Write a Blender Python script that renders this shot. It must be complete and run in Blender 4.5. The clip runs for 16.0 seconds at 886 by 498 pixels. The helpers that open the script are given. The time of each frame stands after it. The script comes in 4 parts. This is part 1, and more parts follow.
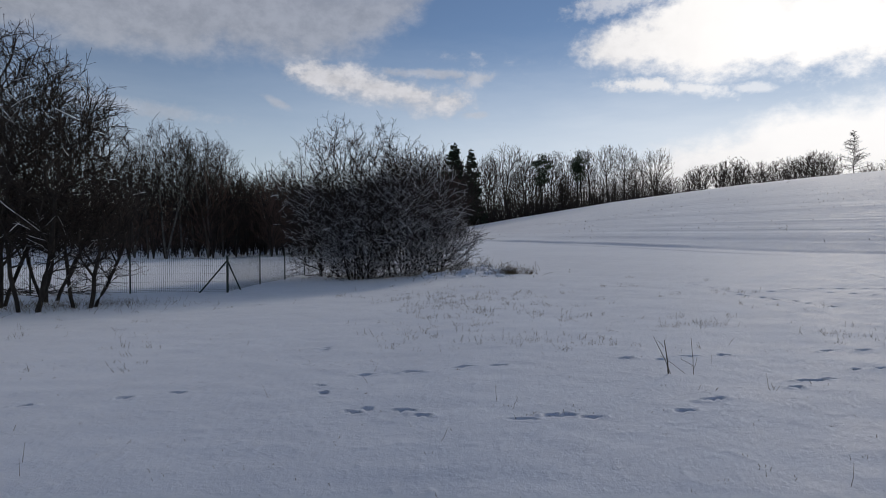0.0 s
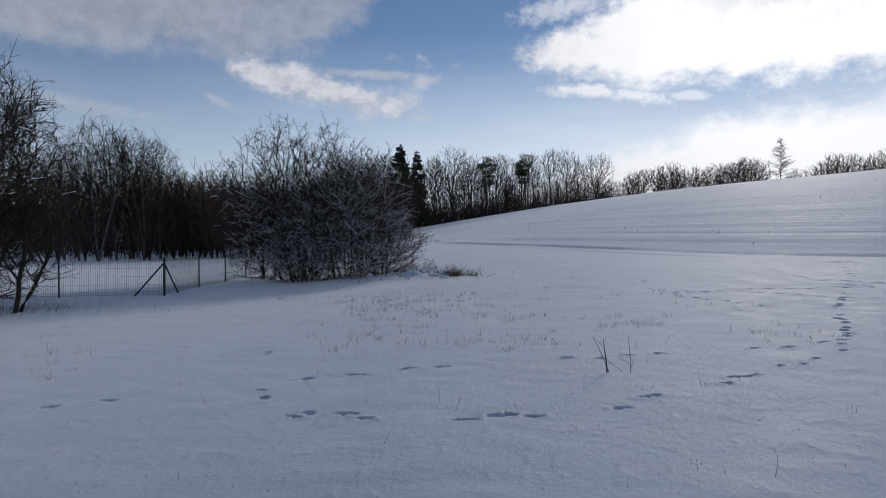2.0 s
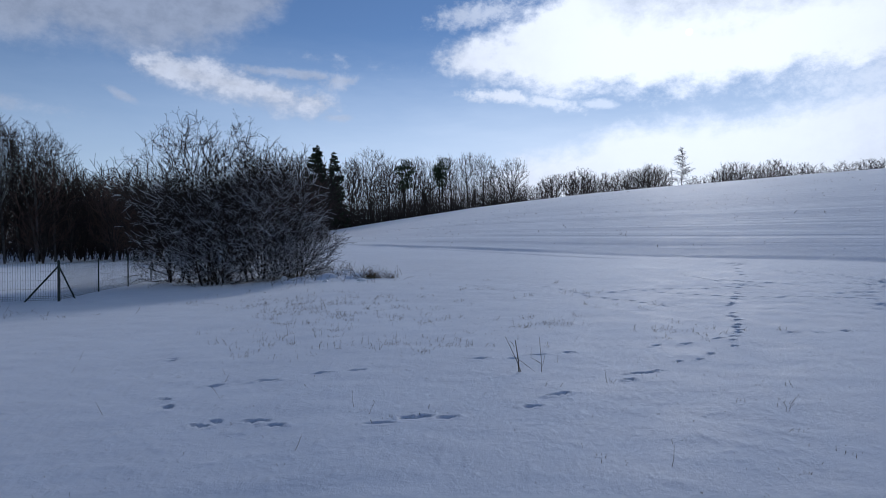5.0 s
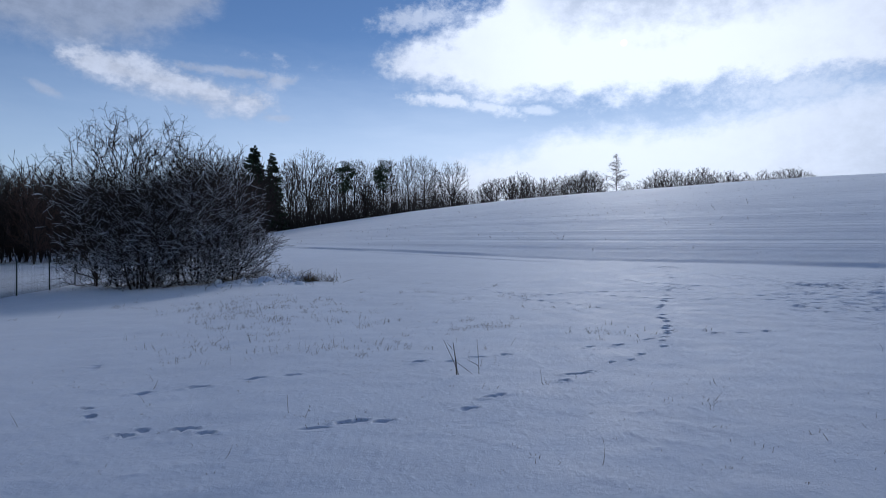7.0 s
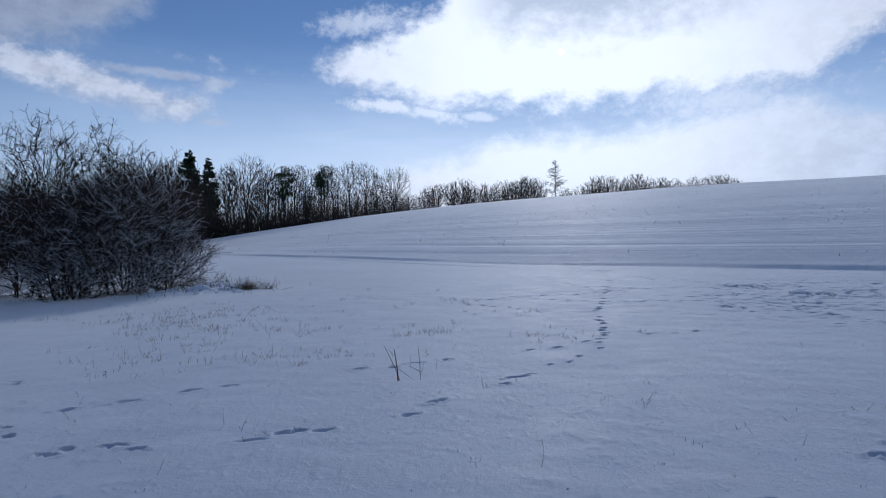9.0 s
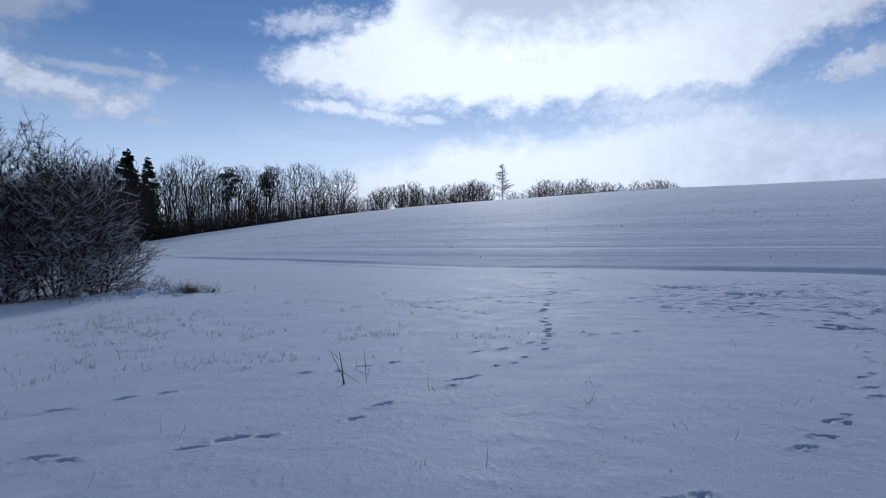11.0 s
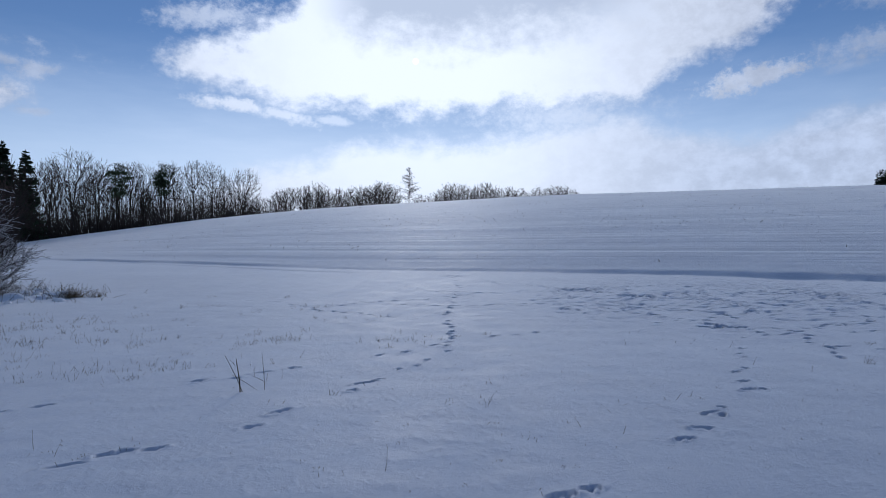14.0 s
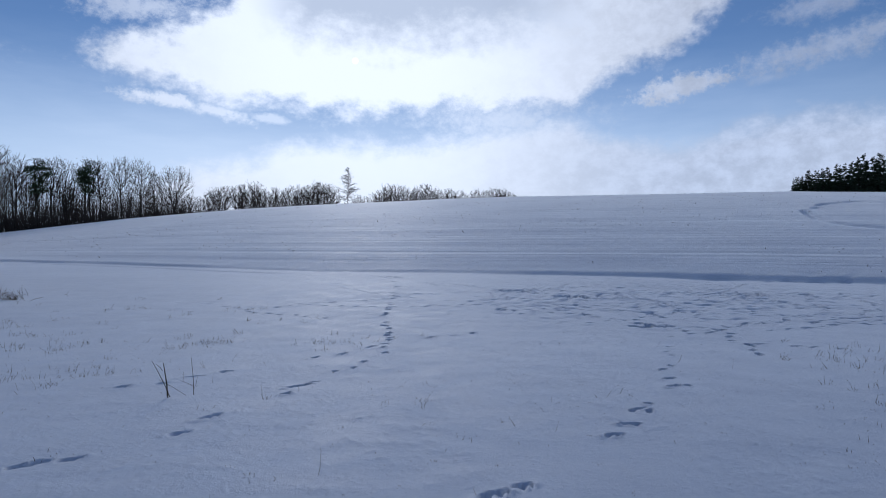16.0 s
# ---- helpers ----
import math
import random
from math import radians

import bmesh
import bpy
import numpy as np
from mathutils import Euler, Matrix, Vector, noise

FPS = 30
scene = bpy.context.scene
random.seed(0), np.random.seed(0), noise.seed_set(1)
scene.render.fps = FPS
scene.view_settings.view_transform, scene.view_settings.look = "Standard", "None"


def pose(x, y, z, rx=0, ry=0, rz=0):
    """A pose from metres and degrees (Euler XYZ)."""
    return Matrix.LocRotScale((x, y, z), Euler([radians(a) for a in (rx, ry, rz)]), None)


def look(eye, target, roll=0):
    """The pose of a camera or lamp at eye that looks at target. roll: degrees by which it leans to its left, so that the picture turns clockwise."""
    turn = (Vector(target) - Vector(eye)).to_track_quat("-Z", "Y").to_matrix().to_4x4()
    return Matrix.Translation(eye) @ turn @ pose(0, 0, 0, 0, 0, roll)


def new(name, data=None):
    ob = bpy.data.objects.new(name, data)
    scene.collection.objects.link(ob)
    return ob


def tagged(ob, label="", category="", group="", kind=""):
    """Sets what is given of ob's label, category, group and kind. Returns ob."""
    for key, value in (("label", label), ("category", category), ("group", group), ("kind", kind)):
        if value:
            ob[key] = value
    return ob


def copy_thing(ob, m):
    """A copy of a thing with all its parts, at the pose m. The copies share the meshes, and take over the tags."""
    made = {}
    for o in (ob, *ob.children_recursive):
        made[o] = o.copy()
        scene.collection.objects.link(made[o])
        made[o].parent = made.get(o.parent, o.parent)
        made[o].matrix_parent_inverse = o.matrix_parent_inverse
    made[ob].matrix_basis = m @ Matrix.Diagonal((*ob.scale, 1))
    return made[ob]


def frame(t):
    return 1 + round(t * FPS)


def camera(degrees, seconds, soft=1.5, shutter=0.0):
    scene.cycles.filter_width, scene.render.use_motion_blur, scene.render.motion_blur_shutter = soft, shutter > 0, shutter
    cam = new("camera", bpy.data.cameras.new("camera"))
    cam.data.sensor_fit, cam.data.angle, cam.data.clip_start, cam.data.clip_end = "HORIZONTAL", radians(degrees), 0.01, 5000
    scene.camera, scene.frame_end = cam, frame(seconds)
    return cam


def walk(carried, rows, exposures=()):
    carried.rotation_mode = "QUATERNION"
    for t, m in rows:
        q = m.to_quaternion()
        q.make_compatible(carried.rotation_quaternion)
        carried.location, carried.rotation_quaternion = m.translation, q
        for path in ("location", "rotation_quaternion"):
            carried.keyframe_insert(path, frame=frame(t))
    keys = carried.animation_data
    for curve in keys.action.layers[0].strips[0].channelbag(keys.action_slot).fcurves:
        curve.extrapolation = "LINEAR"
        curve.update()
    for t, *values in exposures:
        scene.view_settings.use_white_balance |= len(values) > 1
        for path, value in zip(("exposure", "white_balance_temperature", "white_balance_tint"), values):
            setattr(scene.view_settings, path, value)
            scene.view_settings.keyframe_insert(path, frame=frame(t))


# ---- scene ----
# ---- camera: a phone held at arm's length, turned about the body ----
EYE = 1.6
ARM = 0.3
cam = camera(69.8, 16.0, soft=1.0)
TURNS = [  # seconds, yaw, pitch, roll
    (0.0, 0.0, -0.86, -0.21), (0.5, -1.17, -0.95, -0.16), (1.0, -2.36, -0.97, -0.17), (1.5, -3.62, -0.86, -0.17),
    (2.0, -4.88, -0.7, -0.13), (2.5, -6.04, -0.65, -0.16), (3.0, -7.14, -0.59, -0.22), (3.5, -8.38, -0.48, -0.22),
    (4.0, -9.61, -0.45, -0.17), (6.5, -16.32, -0.38, 0.2), (7.0, -17.59, -0.21, 0.23), (7.5, -18.87, -0.09, 0.15),
    (8.0, -20.07, 0.01, 0.01), (8.5, -21.44, 0.14, -0.15), (9.0, -22.77, 0.3, -0.27), (11.5, -28.67, 0.53, -0.23),
    (12.0, -30.07, 0.6, -0.21), (12.5, -31.66, 0.73, -0.17), (13.0, -33.05, 0.72, -0.21), (13.5, -34.4, 0.71, -0.17),
    (14.0, -35.85, 0.75, -0.08), (14.5, -37.37, 0.75, -0.09), (15.0, -38.64, 0.8, 0.03), (15.5, -40.09, 0.84, 0.16),
    (16.0, -41.32, 0.86, 0.07)]


def held(yaw, pitch, roll):
    a, b = radians(yaw), radians(pitch)
    eye = Vector((-ARM * math.sin(a), ARM * math.cos(a), EYE))
    ahead = Vector((-math.sin(a) * math.cos(b), math.cos(a) * math.cos(b), math.sin(b)))
    return look(eye, eye + 10 * ahead, roll)


walk(cam, [(t, held(*turn)) for t, *turn in TURNS],
     exposures=[(0.0, -0.08, 6850, 12), (3.5, -0.09, 6080, 12), (6.5, -0.12, 5640, 12), (16.0, -0.15, 5640, 12)])

# ---- sun, sky and clouds ----
SUN_AZ, SUN_EL = 33.4, 17.2          # degrees, azimuth clockwise from +y
rng = np.random.default_rng(7)


def bearing(az, el=0.0):
    a, b = radians(az), radians(el)
    return Vector((math.sin(a) * math.cos(b), math.cos(a) * math.cos(b), math.sin(b)))


sun = new("sun", bpy.data.lights.new("sun", "SUN"))
sun.data.energy, sun.data.angle, sun.data.color = 1.2, radians(7.0), (1.0, 0.93, 0.83)
sun.matrix_world = look(bearing(SUN_AZ, SUN_EL) * 300, (0, 0, 0))


class Nodes:
    """Short ways to lay shader nodes."""

    def __init__(self, tree):
        self.tree = tree

    def add(self, kind, **inputs):
        n = self.tree.nodes.new(kind)
        for key, value in inputs.items():
            n.inputs[key.replace("_", " ")].default_value = value
        return n

    def put(self, socket, value):
        if isinstance(value, (int, float, tuple)):
            socket.default_value = value
        else:
            self.tree.links.new(value, socket)

    def math(self, op, a, b=0.0, c=0.0, clamp=False):
        n = self.tree.nodes.new("ShaderNodeMath")
        n.operation, n.use_clamp = op, clamp
        for socket, value in zip(n.inputs, (a, b, c)):
            self.put(socket, value)
        return n.outputs[0]

    def step(self, value, low, high, to_low=0.0, to_high=1.0):
        n = self.tree.nodes.new("ShaderNodeMapRange")
        n.interpolation_type = "SMOOTHSTEP"
        for key, v in (("Value", value), ("From Min", low), ("From Max", high), ("To Min", to_low), ("To Max", to_high)):
            self.put(n.inputs[key], v)
        return n.outputs[0]

    def mix(self, factor, a, b, blend="MIX"):
        n = self.tree.nodes.new("ShaderNodeMix")
        n.data_type, n.blend_type = "RGBA", blend
        self.put(n.inputs[0], factor)
        self.put(n.inputs[6], a)
        self.put(n.inputs[7], b)
        return n.outputs[2]

    def noise(self, vector, scale, detail=5.0, rough=0.55, stretch=(1, 1, 1)):
        m = self.tree.nodes.new("ShaderNodeMapping")
        m.inputs["Scale"].default_value = stretch
        self.tree.links.new(vector, m.inputs["Vector"])
        n = self.add("ShaderNodeTexNoise", Scale=scale, Detail=detail, Roughness=rough)
        self.tree.links.new(m.outputs[0], n.inputs["Vector"])
        return n.outputs["Fac"]


SKY_GAIN = (0.058, 0.063, 0.076)     # the gain carries the camera's white balance
world = bpy.data.worlds.new("winter_sky")
scene.world = world
world.use_nodes = True
wt = world.node_tree
wt.nodes.clear()
N = Nodes(wt)
direction = N.add("ShaderNodeTexCoord").outputs["Generated"]
axes = N.add("ShaderNodeSeparateXYZ")
wt.links.new(direction, axes.inputs[0])
az = N.math("MULTIPLY", N.math("ARCTAN2", axes.outputs[0], axes.outputs[1]), 57.2958)
el = N.math("MULTIPLY", N.math("ARCSINE", axes.outputs[2]), 57.2958)
sky = wt.nodes.new("ShaderNodeTexSky")
sky.sky_type, sky.sun_disc = "NISHITA", False
sky.sun_elevation, sky.sun_rotation = radians(SUN_EL), radians(SUN_AZ)
sky.air_density, sky.dust_density, sky.ozone_density = 1.0, 0.0, 1.5
clear = N.mix(1.0, sky.outputs[0], (*SKY_GAIN, 1), "MULTIPLY")

# angle to the sun, in degrees
toward = wt.nodes.new("ShaderNodeVectorMath")
toward.operation = "DOT_PRODUCT"
wt.links.new(direction, toward.inputs[0])
toward.inputs[1].default_value = bearing(SUN_AZ, SUN_EL)
off_sun = N.math("MULTIPLY", N.math("ARCCOSINE", N.math("MINIMUM", toward.outputs["Value"], 0.99999)), 57.2958)

billow = N.noise(direction, 9.0, 9.0, 0.58, (1, 1, 1.7))
wisp = N.noise(direction, 30.0, 8.0, 0.65, (1, 1, 1.4))
veil = N.noise(direction, 5.0, 7.0, 0.62, (1, 1, 5.0))
rag = N.math("ADD", N.math("MULTIPLY", N.math("SUBTRACT", billow, 0.5), 2.6), N.math("MULTIPLY", N.math("SUBTRACT", wisp, 0.5), 2.0))


def edge_line(stops):
    """A height in degrees that follows the bearing by straight pieces."""
    n = wt.nodes.new("ShaderNodeValToRGB")
    n.color_ramp.interpolation = "B_SPLINE" if len(stops) > 6 else "LINEAR"
    N.put(n.inputs[0], N.math("DIVIDE", N.math("ADD", az, 60.0), 180.0))
    while len(n.color_ramp.elements) < len(stops):
        n.color_ramp.elements.new(0.5)
    for e, (a0, h) in zip(n.color_ramp.elements, stops):
        e.position = (a0 + 60) / 180
    for e, (a0, h) in zip(n.color_ramp.elements, stops):
        e.color = (h / 40, h / 40, h / 40, 1)
    return N.math("MULTIPLY", n.outputs[0], 40.0)


def sheet(low, high, rough, soft_low, soft_high, dense):
    """A cloud between a lower and an upper edge, both ragged."""
    n = N.math("MULTIPLY", rag, rough)
    under = N.step(N.math("ADD", N.math("SUBTRACT", el, edge_line(low)), n), -0.4 * soft_low, 0.6 * soft_low)
    over = N.step(N.math("ADD", N.math("SUBTRACT", edge_line(high), el), n), -0.4 * soft_high, 0.6 * soft_high)
    return N.math("MULTIPLY", N.math("MULTIPLY", under, over), dense)


main_cloud = sheet([(10.5, 16.5), (12, 14.8), (16, 14.0), (22, 13.2), (26, 12.6), (32, 12.3), (42, 13.2), (53, 13.3), (55.5, 14.9), (61, 16.8), (64, 19.0), (67, 21.0), (70, 25.0)],
                   [(10.5, 14.5), (11.5, 16.4), (14.5, 17.2), (18, 18.8), (21, 20.2), (24, 23.0), (28, 28.0), (33, 36.0)], 1.9, 2.3, 2.4, 1.0)
left_cloud = sheet([(-55, 15.0), (-33, 15.0), (-23, 15.0), (-14, 15.2), (-8, 16.0), (-4, 17.9), (-1.5, 19.0), (1, 23.0), (4, 30.0)], [(-60, 24.0), (5, 23.0)], 1.7, 3.2, 6.0, 0.72)
streak = sheet([(-15, 15.5), (-13.6, 14.1), (-12, 13.0), (-8.2, 12.0), (-4.2, 11.8), (0, 11.5), (3.2, 11.3), (4.6, 13.5)], [(-15, 13.5), (-13.6, 14.7), (-8.2, 15.2), (-5.5, 14.5), (-2, 13.9), (1, 13.5), (3.3, 12.3), (4.6, 10.5)],
               1.7, 2.0, 1.7, 0.95)
bank = sheet([(-60, -9.0), (120, -9.0)], [(-60, 1.0), (5, 2.0), (10, 4.0), (15, 5.6), (20, 7.4), (26, 9.4), (33, 10.3), (42, 10.8), (47, 11.9), (52, 11.8), (57, 10.7), (61.5, 8.9), (65, 10.9), (70, 11.4), (77, 10.8), (95, 10.0), (120, 6.0)],
             1.5, 1.0, 2.6, 0.92)
cover = main_cloud
for other_cloud in (left_cloud, streak, bank):
    cover = N.math("MAXIMUM", cover, other_cloud)
crumb = N.math("MULTIPLY", N.math("SUBTRACT", N.noise(direction, 70.0, 7.0, 0.68, (1, 1, 1.3)), 0.5), 2.6)
CLOUDS = [  # azimuth, elevation, half width, half height, slope, density, softness
    (16.2, 19.8, 4.2, 0.9, 0.12, 0.6, 0.9), (-1.0, 14.6, 5.0, 0.3, -0.02, 0.6, 0.9), (3.0, 14.1, 1.1, 0.7, 0.2, 0.65, 0.8), (2.9, 11.0, 1.0, 0.25, 0, 0.5, 0.9),
    (17.4, 13.0, 2.8, 0.42, -0.05, 0.85, 0.7), (21.6, 12.4, 2.2, 0.5, -0.18, 0.7, 0.8), (26.0, 12.0, 1.4, 0.3, -0.1, 0.5, 0.8), (62.2, 14.4, 3.0, 0.8, 0.16, 0.85, 0.6),
    (74, 16.3, 5.5, 1.0, 0.17, 0.6, 0.9), (73, 19.2, 3.4, 0.8, 0.1, 0.5, 1.0), (68.6, 14.3, 1.3, 0.3, 0.1, 0.3, 1.0), (-25, 10.6, 5.0, 0.5, -0.06, 0.4, 1.0), (-14.6, 11.8, 0.8, 0.25, -0.4, 0.5, 1.0),
    (46.5, 12.4, 5.0, 1.5, 0.0, 0.6, 1.2)]
for a0, e0, wide, high, slope, dense, soft in CLOUDS:
    dx = N.math("SUBTRACT", az, float(a0))
    dy = N.math("SUBTRACT", N.math("SUBTRACT", el, float(e0)), N.math("MULTIPLY", dx, float(slope)))
    u, v = N.math("DIVIDE", dx, float(wide)), N.math("DIVIDE", dy, float(high))
    far = N.math("SQRT", N.math("ADD", N.math("MULTIPLY", u, u), N.math("MULTIPLY", v, v)))
    mask = N.step(N.math("ADD", far, N.math("ADD", N.math("MULTIPLY", rag, 0.8), crumb)), 1.0 + soft * 0.8, 1.0 - soft * 0.9, 0.0, float(dense))
    cover = N.math("MAXIMUM", cover, mask)
# broken cloud over the rest of the sky
other = N.math("MULTIPLY", N.step(billow, 0.5, 0.68), N.step(el, 23.0, 32.0, 0.0, 0.12))
cover = N.math("MAXIMUM", cover, other)
haze = N.math("MULTIPLY", N.step(N.math("ADD", el, N.math("MULTIPLY", N.math("SUBTRACT", veil, 0.5), 4.0)), 19.0, 4.0), N.step(off_sun, 56.0, 8.0, 0.34, 0.97))
# forward scattering makes thin cloud brightest round the sun
near_sun = N.step(off_sun, 36.0, 5.0)
cloud_light = N.mix(near_sun, (0.52, 0.55, 0.62, 1), (1.08, 1.1, 1.12, 1))
cloud_light = N.mix(N.math("MULTIPLY", left_cloud, 0.95), cloud_light, (0.33, 0.36, 0.42, 1))
cloud_light = N.mix(N.math("MULTIPLY", streak, 0.6), cloud_light, (0.72, 0.74, 0.79, 1))
cloud_light = N.mix(N.math("MULTIPLY", bank, N.step(az, 40.0, 66.0, 0.0, 0.75)), cloud_light, (0.66, 0.72, 0.83, 1))
core = N.math("MULTIPLY", N.step(az, 23.0, 30.0), N.step(az, 58.0, 46.0))
grey_core = N.math("MULTIPLY", N.step(N.math("ADD", el, N.math("MULTIPLY", rag, 3.0)), 17.0, 22.0), core)
cloud_light = N.mix(N.math("MULTIPLY", grey_core, 0.75), cloud_light, (0.46, 0.52, 0.62, 1))
shade = N.mix(near_sun, N.step(wisp, 0.3, 0.7, 0.84, 1.1), (1, 1, 1, 1))
cloud_light = N.mix(1.0, cloud_light, shade, "MULTIPLY")
air = N.mix(haze, clear, (0.78, 0.87, 0.98, 1))
heaven = N.mix(cover, air, cloud_light)
disc = N.step(off_sun, 0.32, 0.24)
heaven = N.mix(disc, heaven, (1.3, 1.3, 1.3, 1))
back = N.add("ShaderNodeBackground", Strength=1.0)
wt.links.new(heaven, back.inputs["Color"])
out = wt.nodes.new("ShaderNodeOutputWorld")
wt.links.new(back.outputs[0], out.inputs["Surface"])


LINE_FAR, LINE_AZ = 34.06, 58.7       # the ditch: distance of its line and the way to its nearest point


# ---- materials ----
def material(name, low, high, scale, rough=0.8, bump=0.3, bump_scale=None, stretch=(1, 1, 1), spec=0.3, snow=0.0, metal=0.0, per_object=0.0):
    m = bpy.data.materials.new(name)
    m.use_nodes = True
    t = m.node_tree
    q = Nodes(t)
    bsdf = t.nodes["Principled BSDF"]
    place = q.add("ShaderNodeTexCoord").outputs["Object"]
    grain = q.noise(place, scale, 6.0, 0.6, stretch)
    patch = q.noise(place, scale * 0.13, 3.0, 0.5)
    blend = q.math("ADD", q.math("MULTIPLY", grain, 0.65), q.math("MULTIPLY", patch, 0.45))
    col = q.mix(q.step(blend, 0.35, 0.75), (*low, 1), (*high, 1))
    if per_object:
        info = t.nodes.new("ShaderNodeObjectInfo")
        gain = q.math("ADD", q.math("MULTIPLY", info.outputs["Random"], per_object), 1.0 - per_object / 2)
        col = q.mix(1.0, col, gain, "MULTIPLY")
    if snow:
        # frozen snow that clings to upper sides
        normal = q.add("ShaderNodeNewGeometry").outputs["Normal"]
        parts = t.nodes.new("ShaderNodeSeparateXYZ")
        t.links.new(normal, parts.inputs[0])
        cling = q.math("MULTIPLY", q.step(parts.outputs[2], 0.25, 0.6), q.step(q.noise(place, 2.2, 4.0, 0.6), 0.62 - snow * 0.3, 0.7 - snow * 0.3))
        col = q.mix(cling, col, (0.85, 0.87, 0.9, 1))
    t.links.new(col, bsdf.inputs["Base Color"])
    bsdf.inputs["Roughness"].default_value, bsdf.inputs["Metallic"].default_value = rough, metal
    bsdf.inputs["Specular IOR Level"].default_value = spec
    if bump:
        b = q.add("ShaderNodeBump", Strength=bump, Distance=0.02)
        t.links.new(q.noise(place, bump_scale or scale * 1.5, 5.0, 0.6, stretch), b.inputs["Height"])
        t.links.new(b.outputs[0], bsdf.inputs["Normal"])
    return m


BARK = material("bark_dark", (0.016, 0.013, 0.011), (0.055, 0.046, 0.038), 14, 0.9, 0.6, stretch=(1, 1, 0.25))
BARK_SNOWY = material("bark_snowy", (0.016, 0.013, 0.011), (0.055, 0.045, 0.037), 14, 0.9, 0.6, stretch=(1, 1, 0.25), snow=0.2)
TWIG = material("twig_brown", (0.018, 0.014, 0.012), (0.05, 0.037, 0.03), 6, 0.85, 0.0, per_object=0.3)
TWIG_RED = material("twig_red_brown", (0.06, 0.036, 0.03), (0.13, 0.08, 0.062), 6, 0.85, 0.0)
TWIG_SNOWY = material("twig_snowy", (0.020, 0.015, 0.012), (0.05, 0.037, 0.03), 6, 0.85, 0.0, snow=0.1)
BIRCH = material("birch_bark", (0.03, 0.027, 0.024), (0.17, 0.16, 0.145), 5, 0.75, 0.3, stretch=(1, 1, 2.5))
NEEDLE = material("spruce_needles", (0.012, 0.022, 0.012), (0.04, 0.062, 0.03), 3, 0.8, 0.0, per_object=0.4)
DRY = material("dry_grass", (0.06, 0.045, 0.026), (0.20, 0.15, 0.085), 9, 0.9, 0.0)
STUBBLE = material("dark_stubble", (0.05, 0.04, 0.028), (0.15, 0.12, 0.08), 9, 0.9, 0.0)
STEEL = material("fence_paint_green", (0.018, 0.03, 0.024), (0.03, 0.045, 0.036), 30, 0.5, 0.1)
CAP_SNOW = material("snow_on_twigs", (0.80, 0.82, 0.86), (0.90, 0.91, 0.93), 12, 0.8, 0.2)


def snow_material():
    m = bpy.data.materials.new("snow_cover")
    m.use_nodes = True
    t = m.node_tree
    q = Nodes(t)
    bsdf = t.nodes["Principled BSDF"]
    place = q.add("ShaderNodeTexCoord").outputs["Object"]
    broad = q.noise(place, 0.12, 4.0, 0.55)
    mid = q.noise(place, 1.3, 5.0, 0.6)
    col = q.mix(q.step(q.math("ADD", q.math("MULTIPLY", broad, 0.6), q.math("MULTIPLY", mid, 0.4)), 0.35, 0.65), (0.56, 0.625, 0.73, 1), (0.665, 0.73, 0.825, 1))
    t.links.new(col, bsdf.inputs["Base Color"])
    t.links.new(q.step(mid, 0.3, 0.7, 0.70, 0.84), bsdf.inputs["Roughness"])
    bsdf.inputs["Specular IOR Level"].default_value = 0.45
    bsdf.inputs["Sheen Weight"].default_value, bsdf.inputs["Sheen Roughness"].default_value = 0.5, 0.4
    fine = q.noise(place, 16.0, 8.0, 0.7)
    crust = q.noise(place, 7.0, 6.0, 0.68, (1, 0.75, 1))
    b1 = q.add("ShaderNodeBump", Strength=0.4, Distance=0.025)
    t.links.new(fine, b1.inputs["Height"])
    b2 = q.add("ShaderNodeBump", Strength=0.17, Distance=0.06)
    t.links.new(q.math("ADD", q.math("MULTIPLY", crust, 0.6), q.step(crust, 0.53, 0.68, 0.0, 0.7)), b2.inputs["Height"])
    t.links.new(b1.outputs[0], b2.inputs["Normal"])
    # drill lines of the ploughed field, parallel to the ditch
    turned = q.add("ShaderNodeMapping")
    turned.inputs["Rotation"].default_value = (0, 0, radians(LINE_AZ - 90))
    t.links.new(place, turned.inputs["Vector"])
    past = t.nodes.new("ShaderNodeSeparateXYZ")
    t.links.new(turned.outputs[0], past.inputs[0])
    rows = q.math("ADD", q.noise(turned.outputs[0], 1.0, 3.0, 0.6, (0.9, 0.012, 0.0)), q.math("MULTIPLY", q.noise(turned.outputs[0], 1.0, 2.0, 0.5, (0.22, 0.006, 0.0)), 1.5))
    rows = q.math("MULTIPLY", q.math("SUBTRACT", rows, 1.25), q.math("MULTIPLY", q.step(past.outputs[0], LINE_FAR + 0.5, LINE_FAR + 4.0), q.step(past.outputs[0], LINE_FAR + 60.0, LINE_FAR + 12.0, 0.3, 1.0)))
    b3 = q.add("ShaderNodeBump", Strength=0.6, Distance=0.2)
    t.links.new(rows, b3.inputs["Height"])
    t.links.new(b2.outputs[0], b3.inputs["Normal"])
    t.links.new(b3.outputs[0], bsdf.inputs["Normal"])
    return m


SNOW = snow_material()


